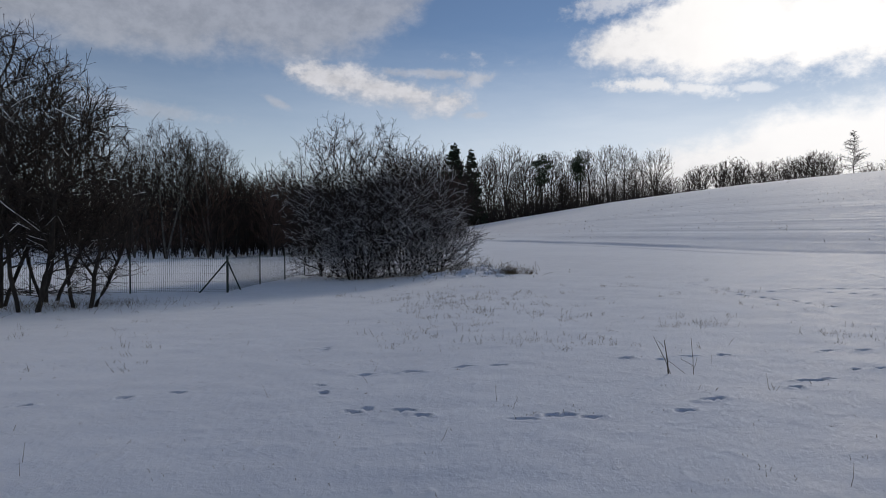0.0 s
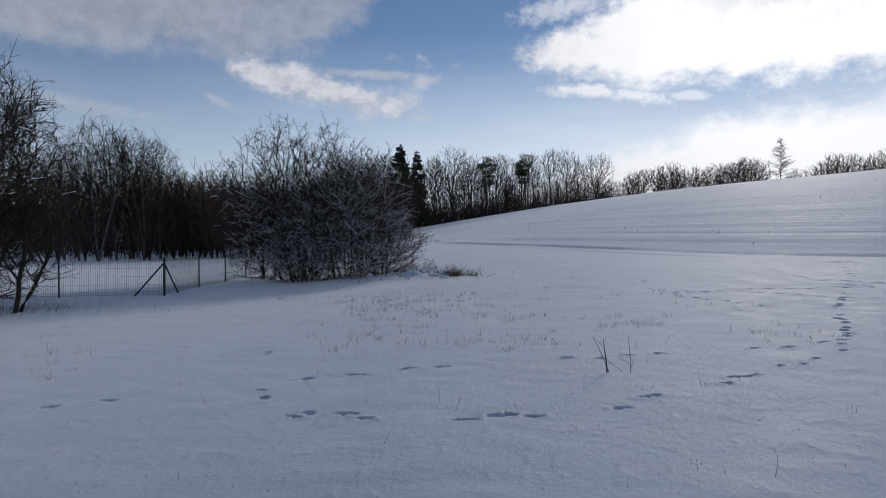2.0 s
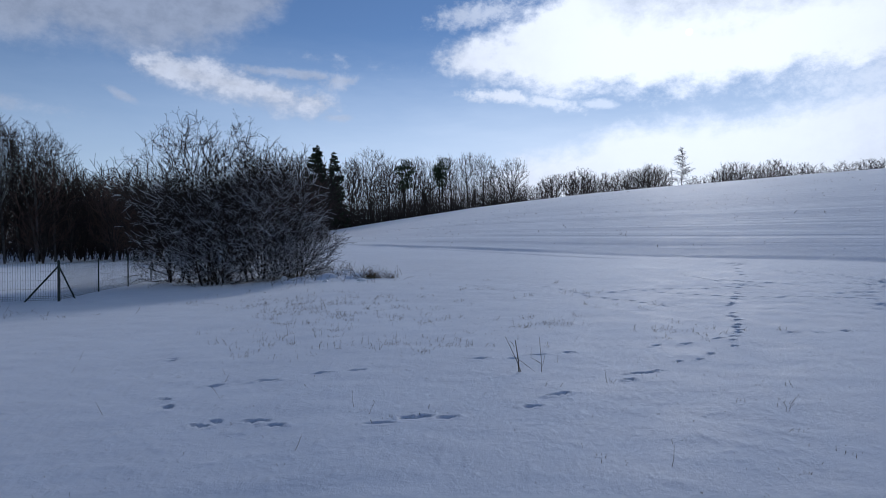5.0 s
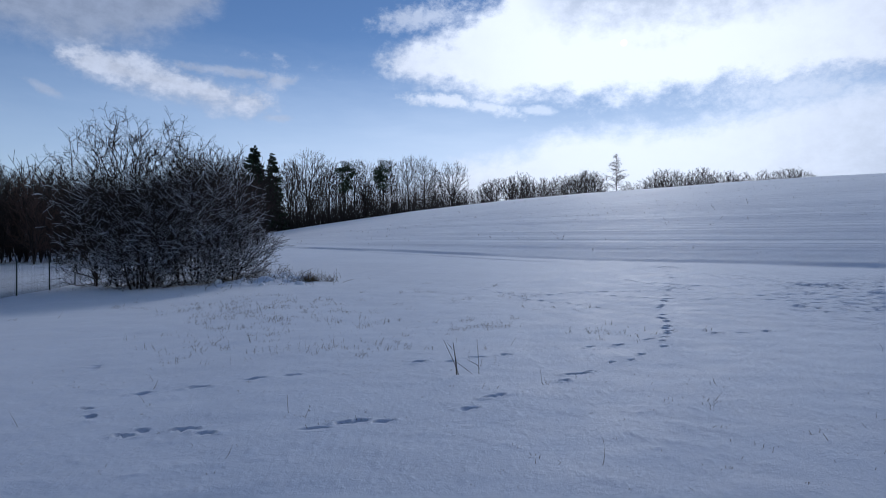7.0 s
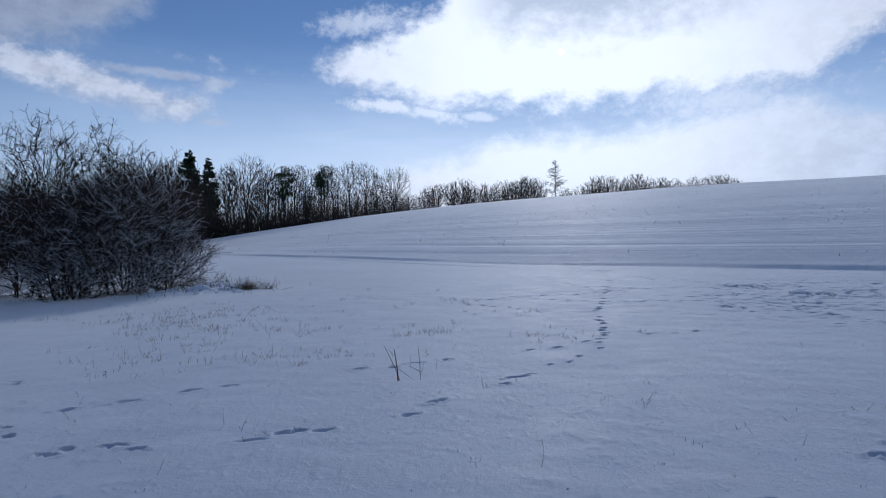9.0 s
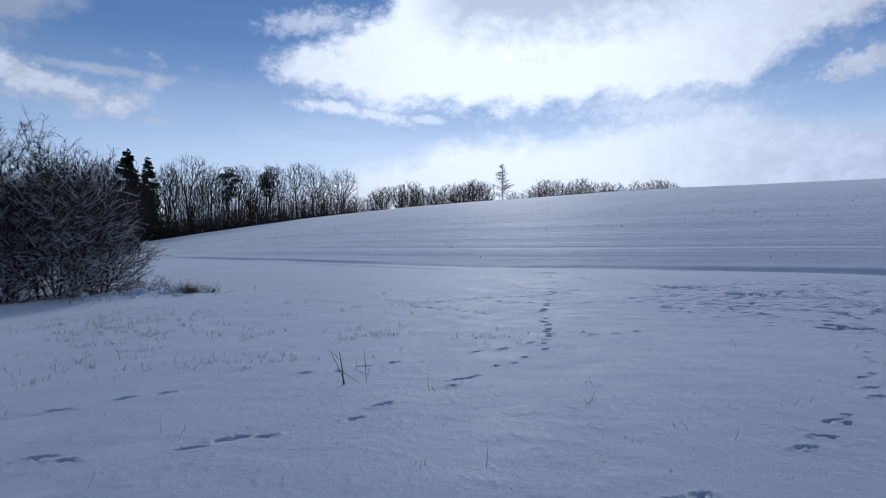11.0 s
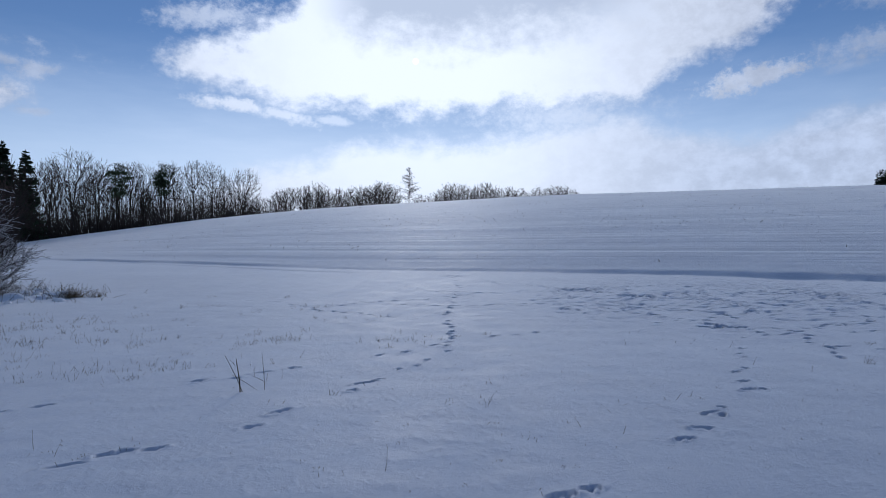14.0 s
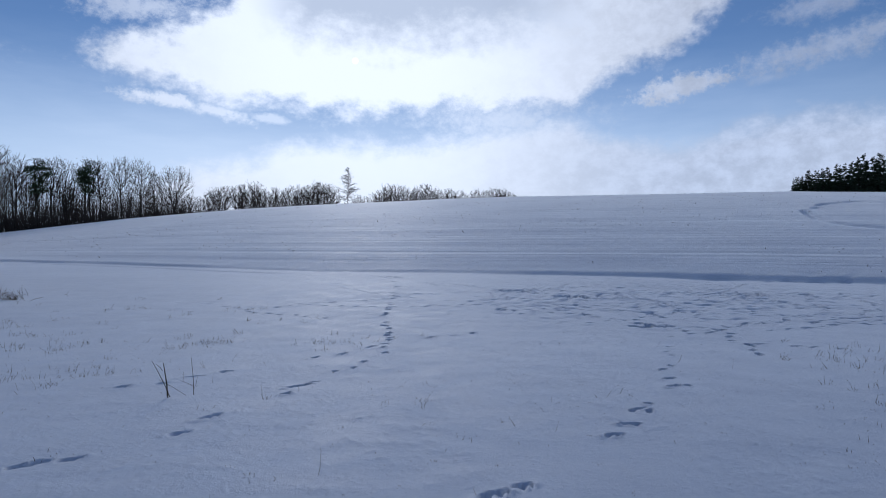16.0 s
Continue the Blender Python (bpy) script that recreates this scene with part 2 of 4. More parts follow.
# ---- the lie of the land ----
DITCH_AZ = [-180, -60, -20, -8, 2.5, 10, 16, 25, 36, 47, 57, 66, 76, 100, 180]
DITCH_Z = [0, 0, 0, 0.3, 1.55, 1.27, 1.12, 0.91, 0.83, 0.77, 0.79, 0.75, 0.65, 0.5, 0]
CREST_AZ = [-180, -60, -35, -20, -8, 2.5, 6.4, 10, 15, 20, 25, 30, 35, 42, 48, 57, 66, 70, 76, 90, 130, 180]
CREST_EL = [0.0, 0.0, 0.1, 0.2, 0.5, 1.17, 1.85, 2.42, 3.2, 3.8, 4.33, 4.72, 5.0, 5.38, 5.55, 5.54, 5.43, 5.33, 4.96, 4.0, 1.0, 0.0]
CREST_R = [150, 150, 150, 150, 150, 140, 138, 136, 134, 132, 130, 128, 126, 122, 119, 115, 112, 110, 108, 110, 130, 150]


def value_noise(x, y, seed):
    xi, yi = np.floor(x).astype(np.int64), np.floor(y).astype(np.int64)
    fx, fy = x - xi, y - yi
    fx, fy = fx * fx * (3 - 2 * fx), fy * fy * (3 - 2 * fy)

    def h(i, j):
        k = (i * 374761393 + j * 668265263 + seed * 1442695041) & 0x7FFFFFFF
        k = ((k ^ (k >> 13)) * 1274126177) & 0x7FFFFFFF
        return ((k ^ (k >> 16)) & 0xFFFF) / 65535.0

    return (h(xi, yi) * (1 - fx) + h(xi + 1, yi) * fx) * (1 - fy) + (h(xi, yi + 1) * (1 - fx) + h(xi + 1, yi + 1) * fx) * fy - 0.5


def smooth(t):
    t = np.clip(t, 0, 1)
    return t * t * (3 - 2 * t)


def lie(x, y):
    """Height of the bare land."""
    x, y = np.asarray(x, float), np.asarray(y, float)
    r, a = np.hypot(x, y), np.degrees(np.arctan2(x, y))
    rd = LINE_FAR / np.maximum(np.cos(np.radians(a - LINE_AZ)), 0.4)
    zd = np.interp(a, DITCH_AZ, DITCH_Z)
    rc = np.interp(a, CREST_AZ, CREST_R)
    zc = EYE + rc * np.tan(np.radians(np.interp(a, CREST_AZ, CREST_EL)))
    zc = np.where(np.abs(a - 50) > 100, 0.0, zc)
    t = (r - rd) / (rc - rd)
    rise = (zc - zd) / (rc - rd)
    s = np.clip(r - rc, 0, 70)
    z = zd * np.minimum(r / rd, 1) ** 1.5
    tt = np.clip(t, 0, 1)
    z = z + (zc - zd) * (1.35 * tt - 0.35 * tt * tt)
    return z + 0.6 * rise * (s - s * s / 90)


def across(x, y):
    """Signed distance past the ditch line, and the way along it."""
    c, s = math.cos(radians(LINE_AZ)), math.sin(radians(LINE_AZ))
    return x * s + y * c - LINE_FAR, x * c - y * s


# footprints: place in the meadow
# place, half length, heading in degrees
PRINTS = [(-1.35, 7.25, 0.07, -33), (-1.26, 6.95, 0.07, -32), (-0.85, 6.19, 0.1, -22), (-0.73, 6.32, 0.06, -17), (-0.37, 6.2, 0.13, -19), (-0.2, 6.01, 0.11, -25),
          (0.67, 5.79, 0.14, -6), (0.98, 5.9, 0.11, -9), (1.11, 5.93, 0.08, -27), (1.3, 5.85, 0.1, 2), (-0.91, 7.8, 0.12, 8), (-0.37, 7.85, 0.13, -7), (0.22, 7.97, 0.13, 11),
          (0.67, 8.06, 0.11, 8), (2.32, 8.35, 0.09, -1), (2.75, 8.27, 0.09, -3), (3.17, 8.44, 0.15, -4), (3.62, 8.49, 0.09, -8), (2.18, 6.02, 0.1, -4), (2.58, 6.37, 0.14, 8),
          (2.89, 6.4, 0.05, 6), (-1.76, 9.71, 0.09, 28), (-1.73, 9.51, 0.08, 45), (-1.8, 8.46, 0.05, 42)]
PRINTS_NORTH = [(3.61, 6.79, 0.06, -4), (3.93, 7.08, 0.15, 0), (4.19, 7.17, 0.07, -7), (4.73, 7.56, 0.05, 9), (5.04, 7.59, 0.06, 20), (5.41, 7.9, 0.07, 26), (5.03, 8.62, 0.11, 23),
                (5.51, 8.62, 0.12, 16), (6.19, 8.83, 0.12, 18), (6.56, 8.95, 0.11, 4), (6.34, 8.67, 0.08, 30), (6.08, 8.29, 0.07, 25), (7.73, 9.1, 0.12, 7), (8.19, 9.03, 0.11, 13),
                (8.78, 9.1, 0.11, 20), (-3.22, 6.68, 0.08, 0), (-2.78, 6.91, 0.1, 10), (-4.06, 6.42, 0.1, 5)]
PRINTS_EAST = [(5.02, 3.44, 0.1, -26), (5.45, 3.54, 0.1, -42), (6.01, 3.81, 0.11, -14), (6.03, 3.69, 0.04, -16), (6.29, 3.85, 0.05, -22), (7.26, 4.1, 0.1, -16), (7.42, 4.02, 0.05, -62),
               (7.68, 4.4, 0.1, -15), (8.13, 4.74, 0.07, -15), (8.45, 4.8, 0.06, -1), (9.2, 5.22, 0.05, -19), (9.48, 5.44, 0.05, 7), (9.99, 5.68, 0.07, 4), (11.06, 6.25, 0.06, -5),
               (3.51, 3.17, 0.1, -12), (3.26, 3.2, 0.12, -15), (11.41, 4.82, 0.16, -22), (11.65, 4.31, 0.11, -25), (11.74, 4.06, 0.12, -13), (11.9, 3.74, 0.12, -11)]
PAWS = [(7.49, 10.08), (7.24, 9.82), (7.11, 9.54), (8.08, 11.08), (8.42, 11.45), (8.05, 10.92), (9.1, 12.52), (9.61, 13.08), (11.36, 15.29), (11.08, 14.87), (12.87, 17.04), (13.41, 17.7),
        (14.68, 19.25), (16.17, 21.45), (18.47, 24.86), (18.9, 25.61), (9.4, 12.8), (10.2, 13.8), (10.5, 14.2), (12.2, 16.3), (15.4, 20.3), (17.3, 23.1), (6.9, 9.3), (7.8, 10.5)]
TRAILS = [[(11.99, 6.96), (12.1, 6.54), (12.81, 6.37), (13.47, 6.15), (14.7, 6.08), (15.89, 5.93)],
          [(13.62, 7.34), (14.38, 7.5), (16.43, 8.25), (17.26, 8.49), (17.88, 8.59), (19.8, 8.97), (23.09, 9.55)],
          [(6.52, 18.97), (7.2, 18.07), (7.26, 16.52), (7.2, 15.28), (7.76, 13.63), (7.9, 12.4)],
          [(13.69, 13.4), (15.07, 14.79), (16.96, 16.3), (17.86, 16.58), (18.08, 15.12), (20.03, 15.89), (24.17, 18.66)],
          [(13.69, 13.4), (12.87, 12.37), (12.52, 11.64), (12.09, 10.76), (11.67, 9.95)], [(17.51, 18.85), (18.32, 19.04), (17.09, 17.31)], [(14.9, 16.48), (16.27, 16.91)]]
TRAILS_EAST = [[(18.89, 12.5), (18.91, 11.77), (18.86, 11.2), (19.05, 10.82)], [(16.93, 12.86), (17.2, 11.06), (18.5, 9.6), (20.2, 7.9)],
               [(18.11, 9.79), (20.07, 9.87), (21.73, 9.99), (22.26, 9.0), (19.95, 7.58), (19.12, 6.17), (17.64, 4.4)],
               [(21.09, 10.61), (21.84, 10.28), (21.72, 9.22), (22.79, 8.57), (23.85, 7.79)], [(11.2, 8.9), (11.8, 8.5), (12.9, 8.2), (14.2, 8.3)]]
TRODDEN = [(17.74, 15.9, 1.0, 46), (16.93, 12.86, 0.8, 46), (12.2, 7.2, 0.35, 16), (21.7, 10.1, 1.6, 34), (23.5, 8.3, 1.6, 30), (19.3, 26.0, 0.6, 16)]  # place, spread, marks


def all_prints():
    """Rows of place, heading, half length, half width and depth."""
    r = np.random.default_rng(11)
    rows = []
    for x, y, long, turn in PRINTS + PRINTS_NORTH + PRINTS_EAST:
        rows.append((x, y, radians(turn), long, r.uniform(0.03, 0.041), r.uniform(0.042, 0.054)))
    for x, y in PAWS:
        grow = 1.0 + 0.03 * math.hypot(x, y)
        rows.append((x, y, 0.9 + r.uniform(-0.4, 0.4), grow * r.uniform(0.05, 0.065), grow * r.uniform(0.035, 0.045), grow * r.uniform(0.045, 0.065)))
    for line in TRAILS + TRAILS_EAST:
        for (x0, y0), (x1, y1) in zip(line, line[1:]):
            d = math.hypot(x1 - x0, y1 - y0)
            turn = math.atan2(y1 - y0, x1 - x0)
            for k in range(max(1, round(d / 0.42))):
                f = (k + r.uniform(-0.25, 0.25)) * 0.42 / d
                side = 0.06 * (1 if k % 2 else -1) + r.uniform(-0.06, 0.06)
                grow = r.uniform(0.8, 1.25) * (0.9 + 0.012 * math.hypot(x0, y0))
                rows.append((x0 + f * (x1 - x0) - side * math.sin(turn), y0 + f * (y1 - y0) + side * math.cos(turn), turn + r.uniform(-0.4, 0.4),
                             grow * r.uniform(0.05, 0.08), grow * r.uniform(0.028, 0.042), grow * r.uniform(0.04, 0.075)))
    for x0, y0, wide, count in TRODDEN:
        for k in range(count):
            rows.append((x0 + r.normal(0, wide * 0.5), y0 + r.normal(0, wide * 0.5), r.uniform(0, 6.3), r.uniform(0.07, 0.16), r.uniform(0.05, 0.08), r.uniform(0.06, 0.12)))
    for n in range(105):  # fainter wandering tracks
        x, y, turn = r.uniform(12, 27), r.uniform(4, 17), r.uniform(0, 6.3)
        for k in range(r.integers(4, 14)):
            turn += r.normal(0, 0.3)
            x, y = x + 0.5 * math.cos(turn), y + 0.5 * math.sin(turn)
            rows.append((x, y, turn, r.uniform(0.08, 0.17), r.uniform(0.035, 0.055), r.uniform(0.04, 0.085)))
    return rows


def relief(x, y):
    """Snow relief over the land: drifts, crust, ditch, plough lines."""
    r = np.hypot(x, y)
    u, v = across(x, y)
    near = np.clip(1.3 - r / 60, 0, 1)
    z = 0.035 * value_noise(x / 3.1, y / 2.3, 1) * near + 0.010 * value_noise(x / 0.8, y / 0.55, 2) * near + 0.013 * value_noise(x / 0.34, y / 0.26, 3) * np.clip(1.3 - r / 30, 0, 1) + 0.02 * value_noise(x / 0.6, y / 0.5, 20) * smooth((r - 6) / 8) * np.clip(1.6 - r / 30, 0, 1)
    lumps = np.clip(value_noise(x / 0.085, y / 0.09, 12) - 0.24, 0, 1) * smooth((value_noise(x / 1.4, y / 1.1, 13) + 0.15) * 4)
    z = z + 0.035 * lumps * np.clip(1.2 - r / 18, 0, 1)
    # ditch line, and the bank that the field's edge becomes towards the east
    east = smooth((v + 12) / 15)
    wav = 0.8 * value_noise(v / 9.0, v * 0, 4) * (1 - 0.8 * east)
    rough = 0.25 * value_noise(v / 0.7, u / 0.5, 17)
    w = u + wav + rough
    depth = (0.062 + 0.06 * smooth((-v - 20) / 10)) * (1 - 0.6 * east) * (0.8 + 1.2 * value_noise(v / 4.0, v * 0 + 7.0, 9))
    z = z - depth * np.exp(-(w / 0.24) ** 2) + 0.5 * depth * np.exp(-((w - 0.55) / 0.35) ** 2)
    z = z - 0.11 * smooth((-14 - v) / 10) * np.exp(-((u + 3.0 + 0.1 * (v + 20) + rough) / 0.25) ** 2)
    bank = 0.16 * east * (1 + 0.5 * value_noise(v / 3.0, v * 0 + 3.0, 19))
    z = z - bank * (1 - smooth((w + 0.5) / 0.85)) * np.exp(-np.maximum(-w - 0.5, 0) / 5.0)
    kicked = (smooth((v - 4) / 2) + 0.4 * smooth((v + 6) / 4) * smooth((value_noise(v / 2.5, v * 0, 26)) * 4)) * np.exp(-((w + 0.4) / 1.1) ** 2)
    z = z + 0.4 * kicked * np.minimum(value_noise(x / 0.6, y / 0.5, 16) + 0.1, 0.0)
    # uneven snow over the brush beside the shrubs
    heap = np.exp(-(((x - 0.9) / 1.9) ** 2 + ((y - 24.0) / 2.2) ** 2) ** 2)
    z = z + heap * (0.03 + 0.42 * np.maximum(value_noise(x / 0.6, y / 0.6, 24) - 0.05, 0.0) + 0.2 * value_noise(x / 0.25, y / 0.3, 25))
    # trodden ground near the ditch
    tread = np.exp(-(((x - 20) / 9) ** 2 + ((y - 11) / 6.5) ** 2) ** 2)
    z = z + 0.2 * tread * np.minimum(value_noise(x / 0.3, y / 0.25, 14) + 0.15, 0.0) + 0.03 * tread * value_noise(x / 1.3, y / 1.1, 15)
    # plough lines along the field
    lines = value_noise(u / 0.9 + 0.3 * value_noise(u / 7, v / 40, 6), v / 45.0, 5) + 0.6 * value_noise(u / 2.4, v / 90.0, 8)
    z = z + 0.065 * lines * smooth((u - 1.0) / 3) * np.clip(1.5 - u / 45, 0.3, 1)
    # a ring of tracks high on the field
    c, sn = math.cos(radians(75)), math.sin(radians(75))
    ring = np.abs(np.hypot((x * sn + y * c - 64) / 11, (x * c - y * sn) / 4.2) - 1.0 + 0.16 * value_noise(x / 3.0, y / 3.0, 23)) * 8
    return z - 0.34 * np.exp(-(ring / 0.5) ** 2) * (0.35 + value_noise(x / 1.2, y / 1.2, 18))


def ground_z(x, y):
    return float(lie(x, y) + relief(np.array(x), np.array(y)))


def mesh_from(name, verts, faces, mat, smooth_shade=True):
    """verts (n, 3); faces (m, 3 or 4) or a list of such arrays."""
    faces = [np.asarray(f) for f in (faces if isinstance(faces, list) else [faces]) if len(f)]
    me = bpy.data.meshes.new(name)
    me.vertices.add(len(verts))
    me.vertices.foreach_set("co", np.asarray(verts, np.float32).ravel())
    loops = np.concatenate([f.ravel() for f in faces]).astype(np.int32)
    sizes = np.concatenate([np.full(len(f), f.shape[1], np.int32) for f in faces])
    me.loops.add(len(loops))
    me.loops.foreach_set("vertex_index", loops)
    me.polygons.add(len(sizes))
    me.polygons.foreach_set("loop_start", np.r_[0, np.cumsum(sizes)[:-1]].astype(np.int32))
    me.update(calc_edges=True)
    me.polygons.foreach_set("use_smooth", np.full(len(sizes), smooth_shade))
    me.materials.append(mat)
    me.validate()
    return me


def build_ground():
    fine = np.r_[np.arange(-38.0, 22.0, 0.27), np.arange(22.0, 78.0, 0.17), np.arange(78.0, 82.0, 0.5)]
    coarse = np.arange(84.0, 320.0, 4.0)
    angles = np.radians(np.r_[fine, coarse])
    radii = np.r_[0.4, 1.0, 1.6, np.exp(np.arange(math.log(2.1), math.log(5), 0.0105)), np.exp(np.arange(math.log(5.04), math.log(7), 0.006)), np.exp(np.arange(math.log(7.06), math.log(24), 0.0044)), np.exp(np.arange(math.log(24.1), math.log(34), 0.0058)), np.exp(np.arange(math.log(34.2), math.log(70), 0.009)), np.exp(np.arange(math.log(70.6), math.log(112), 0.009)), np.exp(np.arange(math.log(113), math.log(220), 0.016)), np.exp(np.arange(math.log(222), math.log(4500), 0.09))]
    A, R = np.meshgrid(angles, radii)
    X, Y = R * np.sin(A), R * np.cos(A)
    Z = lie(X, Y) + relief(X, Y)
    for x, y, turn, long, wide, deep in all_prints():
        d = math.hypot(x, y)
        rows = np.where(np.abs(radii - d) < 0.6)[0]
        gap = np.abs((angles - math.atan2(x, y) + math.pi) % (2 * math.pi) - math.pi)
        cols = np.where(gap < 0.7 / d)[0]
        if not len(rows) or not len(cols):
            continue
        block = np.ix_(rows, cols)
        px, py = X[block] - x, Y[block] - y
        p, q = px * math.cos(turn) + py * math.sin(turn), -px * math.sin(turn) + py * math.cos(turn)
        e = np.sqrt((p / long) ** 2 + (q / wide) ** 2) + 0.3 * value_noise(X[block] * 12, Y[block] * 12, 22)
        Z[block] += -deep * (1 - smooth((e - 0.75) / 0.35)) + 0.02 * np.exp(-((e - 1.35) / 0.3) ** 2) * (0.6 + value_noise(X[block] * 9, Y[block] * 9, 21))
    n, m = Z.shape
    verts = np.concatenate([[[0, 0, Z[0].mean()]], np.stack([X, Y, Z], -1).reshape(-1, 3)])
    i, j = np.meshgrid(np.arange(n - 1), np.arange(m), indexing="ij")
    a, b = 1 + i * m + j, 1 + i * m + (j + 1) % m
    quads = np.stack([a, b, b + m, a + m], -1).reshape(-1, 4)
    hub = np.stack([np.zeros(m, int), 1 + np.arange(m), 1 + (np.arange(m) + 1) % m], -1)[:, ::-1]
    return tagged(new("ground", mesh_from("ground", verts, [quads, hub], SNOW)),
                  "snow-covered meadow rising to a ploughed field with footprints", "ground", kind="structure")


build_ground()


# ---- growing woody plants ----
def unit(v):
    return v / np.maximum(np.linalg.norm(v, axis=-1, keepdims=True), 1e-9)


def shoots(r, start, way, length, rad0, rad1, points, wander, up):
    """Curved shoots, all at once: points (B, n, 3) and radii (B, n)."""
    pts, d = [start], unit(way)
    for _ in range(points - 1):
        d = unit(d + wander * r.normal(size=d.shape) + np.array([0, 0, 1.0]) * up)
        pts.append(pts[-1] + d * (length / (points - 1))[:, None])
    t = np.linspace(0, 1, points)
    return np.stack(pts, 1), rad0[:, None] * (1 - t) + rad1[:, None] * t


def branch(r, pts, rad, length, count, t0, t1, angle, ratio, points, wander=0.15, up=0.05, thin=0.55, tip=0.003, taper=0.5, flat=0.0):
    """Side shoots from parent shoots."""
    parent = np.repeat(np.arange(len(pts)), count)
    n = pts.shape[1]
    t = r.uniform(t0, t1, len(parent))
    f = t * (n - 1)
    k = np.minimum(f.astype(int), n - 2)
    w = (f - k)[:, None]
    a, b = pts[parent, k], pts[parent, k + 1]
    tangent = unit(b - a)
    side = r.normal(size=tangent.shape)
    side[:, 2] *= 1 - flat
    side = unit(np.cross(tangent, np.cross(side, tangent)))
    ang = np.radians(angle * r.uniform(0.65, 1.3, len(parent)))[:, None]
    way = np.cos(ang) * tangent + np.sin(ang) * side
    long = length[parent] * ratio * (1 - taper * t) * r.uniform(0.6, 1.25, len(parent))
    r0 = (rad[parent, k] * (1 - w[:, 0]) + rad[parent, k + 1] * w[:, 0]) * thin
    r0 = np.maximum(r0, tip)
    p, q = shoots(r, a * (1 - w) + b * w, way, long, r0, np.full(len(parent), tip), points, wander, up)
    return p, q, long


def tubes(pts, rad, sides):
    """Tubes along many shoots: vertices and quads."""
    B, n, _ = pts.shape
    tan = unit(np.gradient(pts, axis=1))
    ref = np.where(np.abs(tan[..., 2:3]) > 0.9, np.array([1.0, 0, 0]), np.array([0, 0, 1.0]))
    e1 = unit(np.cross(tan, ref))
    e2 = np.cross(tan, e1)
    th = np.arange(sides) * 2 * math.pi / sides + 0.3
    ring = e1[:, :, None] * np.cos(th)[:, None] + e2[:, :, None] * np.sin(th)[:, None]
    verts = (pts[:, :, None] + ring * rad[:, :, None, None]).reshape(-1, 3)
    b, i, s = np.meshgrid(np.arange(B), np.arange(n - 1), np.arange(sides), indexing="ij")
    base = b * n * sides + i * sides
    s2 = (s + 1) % sides
    return verts, np.stack([base + s, base + s2, base + sides + s2, base + sides + s], -1).reshape(-1, 4)


def joined(pieces):
    verts, faces, at = [], [], 0
    for v, f in pieces:
        verts.append(v)
        faces.append(f + at)
        at += len(v)
    return np.concatenate(verts), np.concatenate(faces)


def part(name, me, parent, label=""):
    ob = new(name, me)
    ob.parent = parent
    return tagged(ob, label) if label else ob


def stuff(name, me, parent, label=""):
    """A part of many fine pieces that cannot be counted."""
    return tagged(part(name, me, parent, label), kind="stuff")


def thing(name, x, y, label, category, group="", turn=0.0, size=1.0, sink=0.05, kind=""):
    ob = new(name)
    ob.empty_display_size = 0.2
    ob.matrix_basis = Matrix.Translation((x, y, ground_z(x, y) - sink)) @ Matrix.Rotation(turn, 4, "Z") @ Matrix.Diagonal((size, size, size, 1))
    return tagged(ob, label, category, group, kind)


def place_copy(ob, x, y, turn, size, label="", sink=0.05):
    c = copy_thing(ob, Matrix.Identity(4))
    c.matrix_basis = Matrix.Translation((x, y, ground_z(x, y) - sink)) @ Matrix.Rotation(turn, 4, "Z") @ Matrix.Diagonal((size, size, size, 1))
    return tagged(c, label) if label else c


def at_bearing(a, r):
    return r * math.sin(radians(a)), r * math.cos(radians(a))


# ---- crowns that branch into the room they have ----
def cloud(r, count, mid, half, shell=0.45, floor=-1.0):
    """Points in an ellipsoid, gathered towards its outside."""
    d = unit(r.normal(size=(count * 2, 3)))
    d = d * (r.random((count * 2, 1)) ** shell)
    d = d[d[:, 2] > floor][:count]
    return np.asarray(mid) + d * np.asarray(half)


def reach_out(r, stems, goals, step, balance, wander, skip=0.3):
    """Limbs from the stems to each goal, the nearest first, by short and straight ways: nodes, headings and parents."""
    S, n, _ = stems.shape
    P, D = np.zeros((60000, 3)), np.zeros((60000, 3))
    way, parent = np.zeros(60000), np.full(60000, -1)
    used = S * n
    P[:used] = stems.reshape(-1, 3)
    D[:used] = unit(np.gradient(stems, axis=1)).reshape(-1, 3)
    for k in range(used):
        if k % n:
            parent[k] = k - 1
            way[k] = way[k - 1] + np.linalg.norm(P[k] - P[k - 1])
    extra = np.zeros(60000)
    extra[:used] = np.where(np.arange(used) % n < skip * n, 50.0, 0.0)
    root = stems[:, 0].mean(0)
    for g in goals[np.argsort(np.linalg.norm(goals - root, axis=1))]:
        gap = g - P[:used]
        d = np.sqrt((gap * gap).sum(1)) + 1e-6
        ahead = (gap * D[:used]).sum(1) / d
        k = int(np.argmin(d * (1.0 + 0.9 * np.maximum(0.35 - ahead, 0.0)) + balance * way[:used] + extra[:used]))
        m = max(1, int(round(d[k] / step)))
        t = np.arange(1, m + 1)[:, None] / m
        lead = P[k] + D[k] * d[k] * 0.4
        pts = (1 - t) ** 2 * P[k] + 2 * t * (1 - t) * lead + t * t * g + wander * step * r.normal(size=(m, 3)) * (t < 1)
        idx = np.arange(used, used + m)
        P[idx] = pts
        parent[idx] = np.r_[k, idx[:-1]]
        D[idx] = unit(pts - P[parent[idx]])
        way[idx] = way[k] + d[k] * t[:, 0]
        used += m
    return P[:used], D[:used], parent[:used]


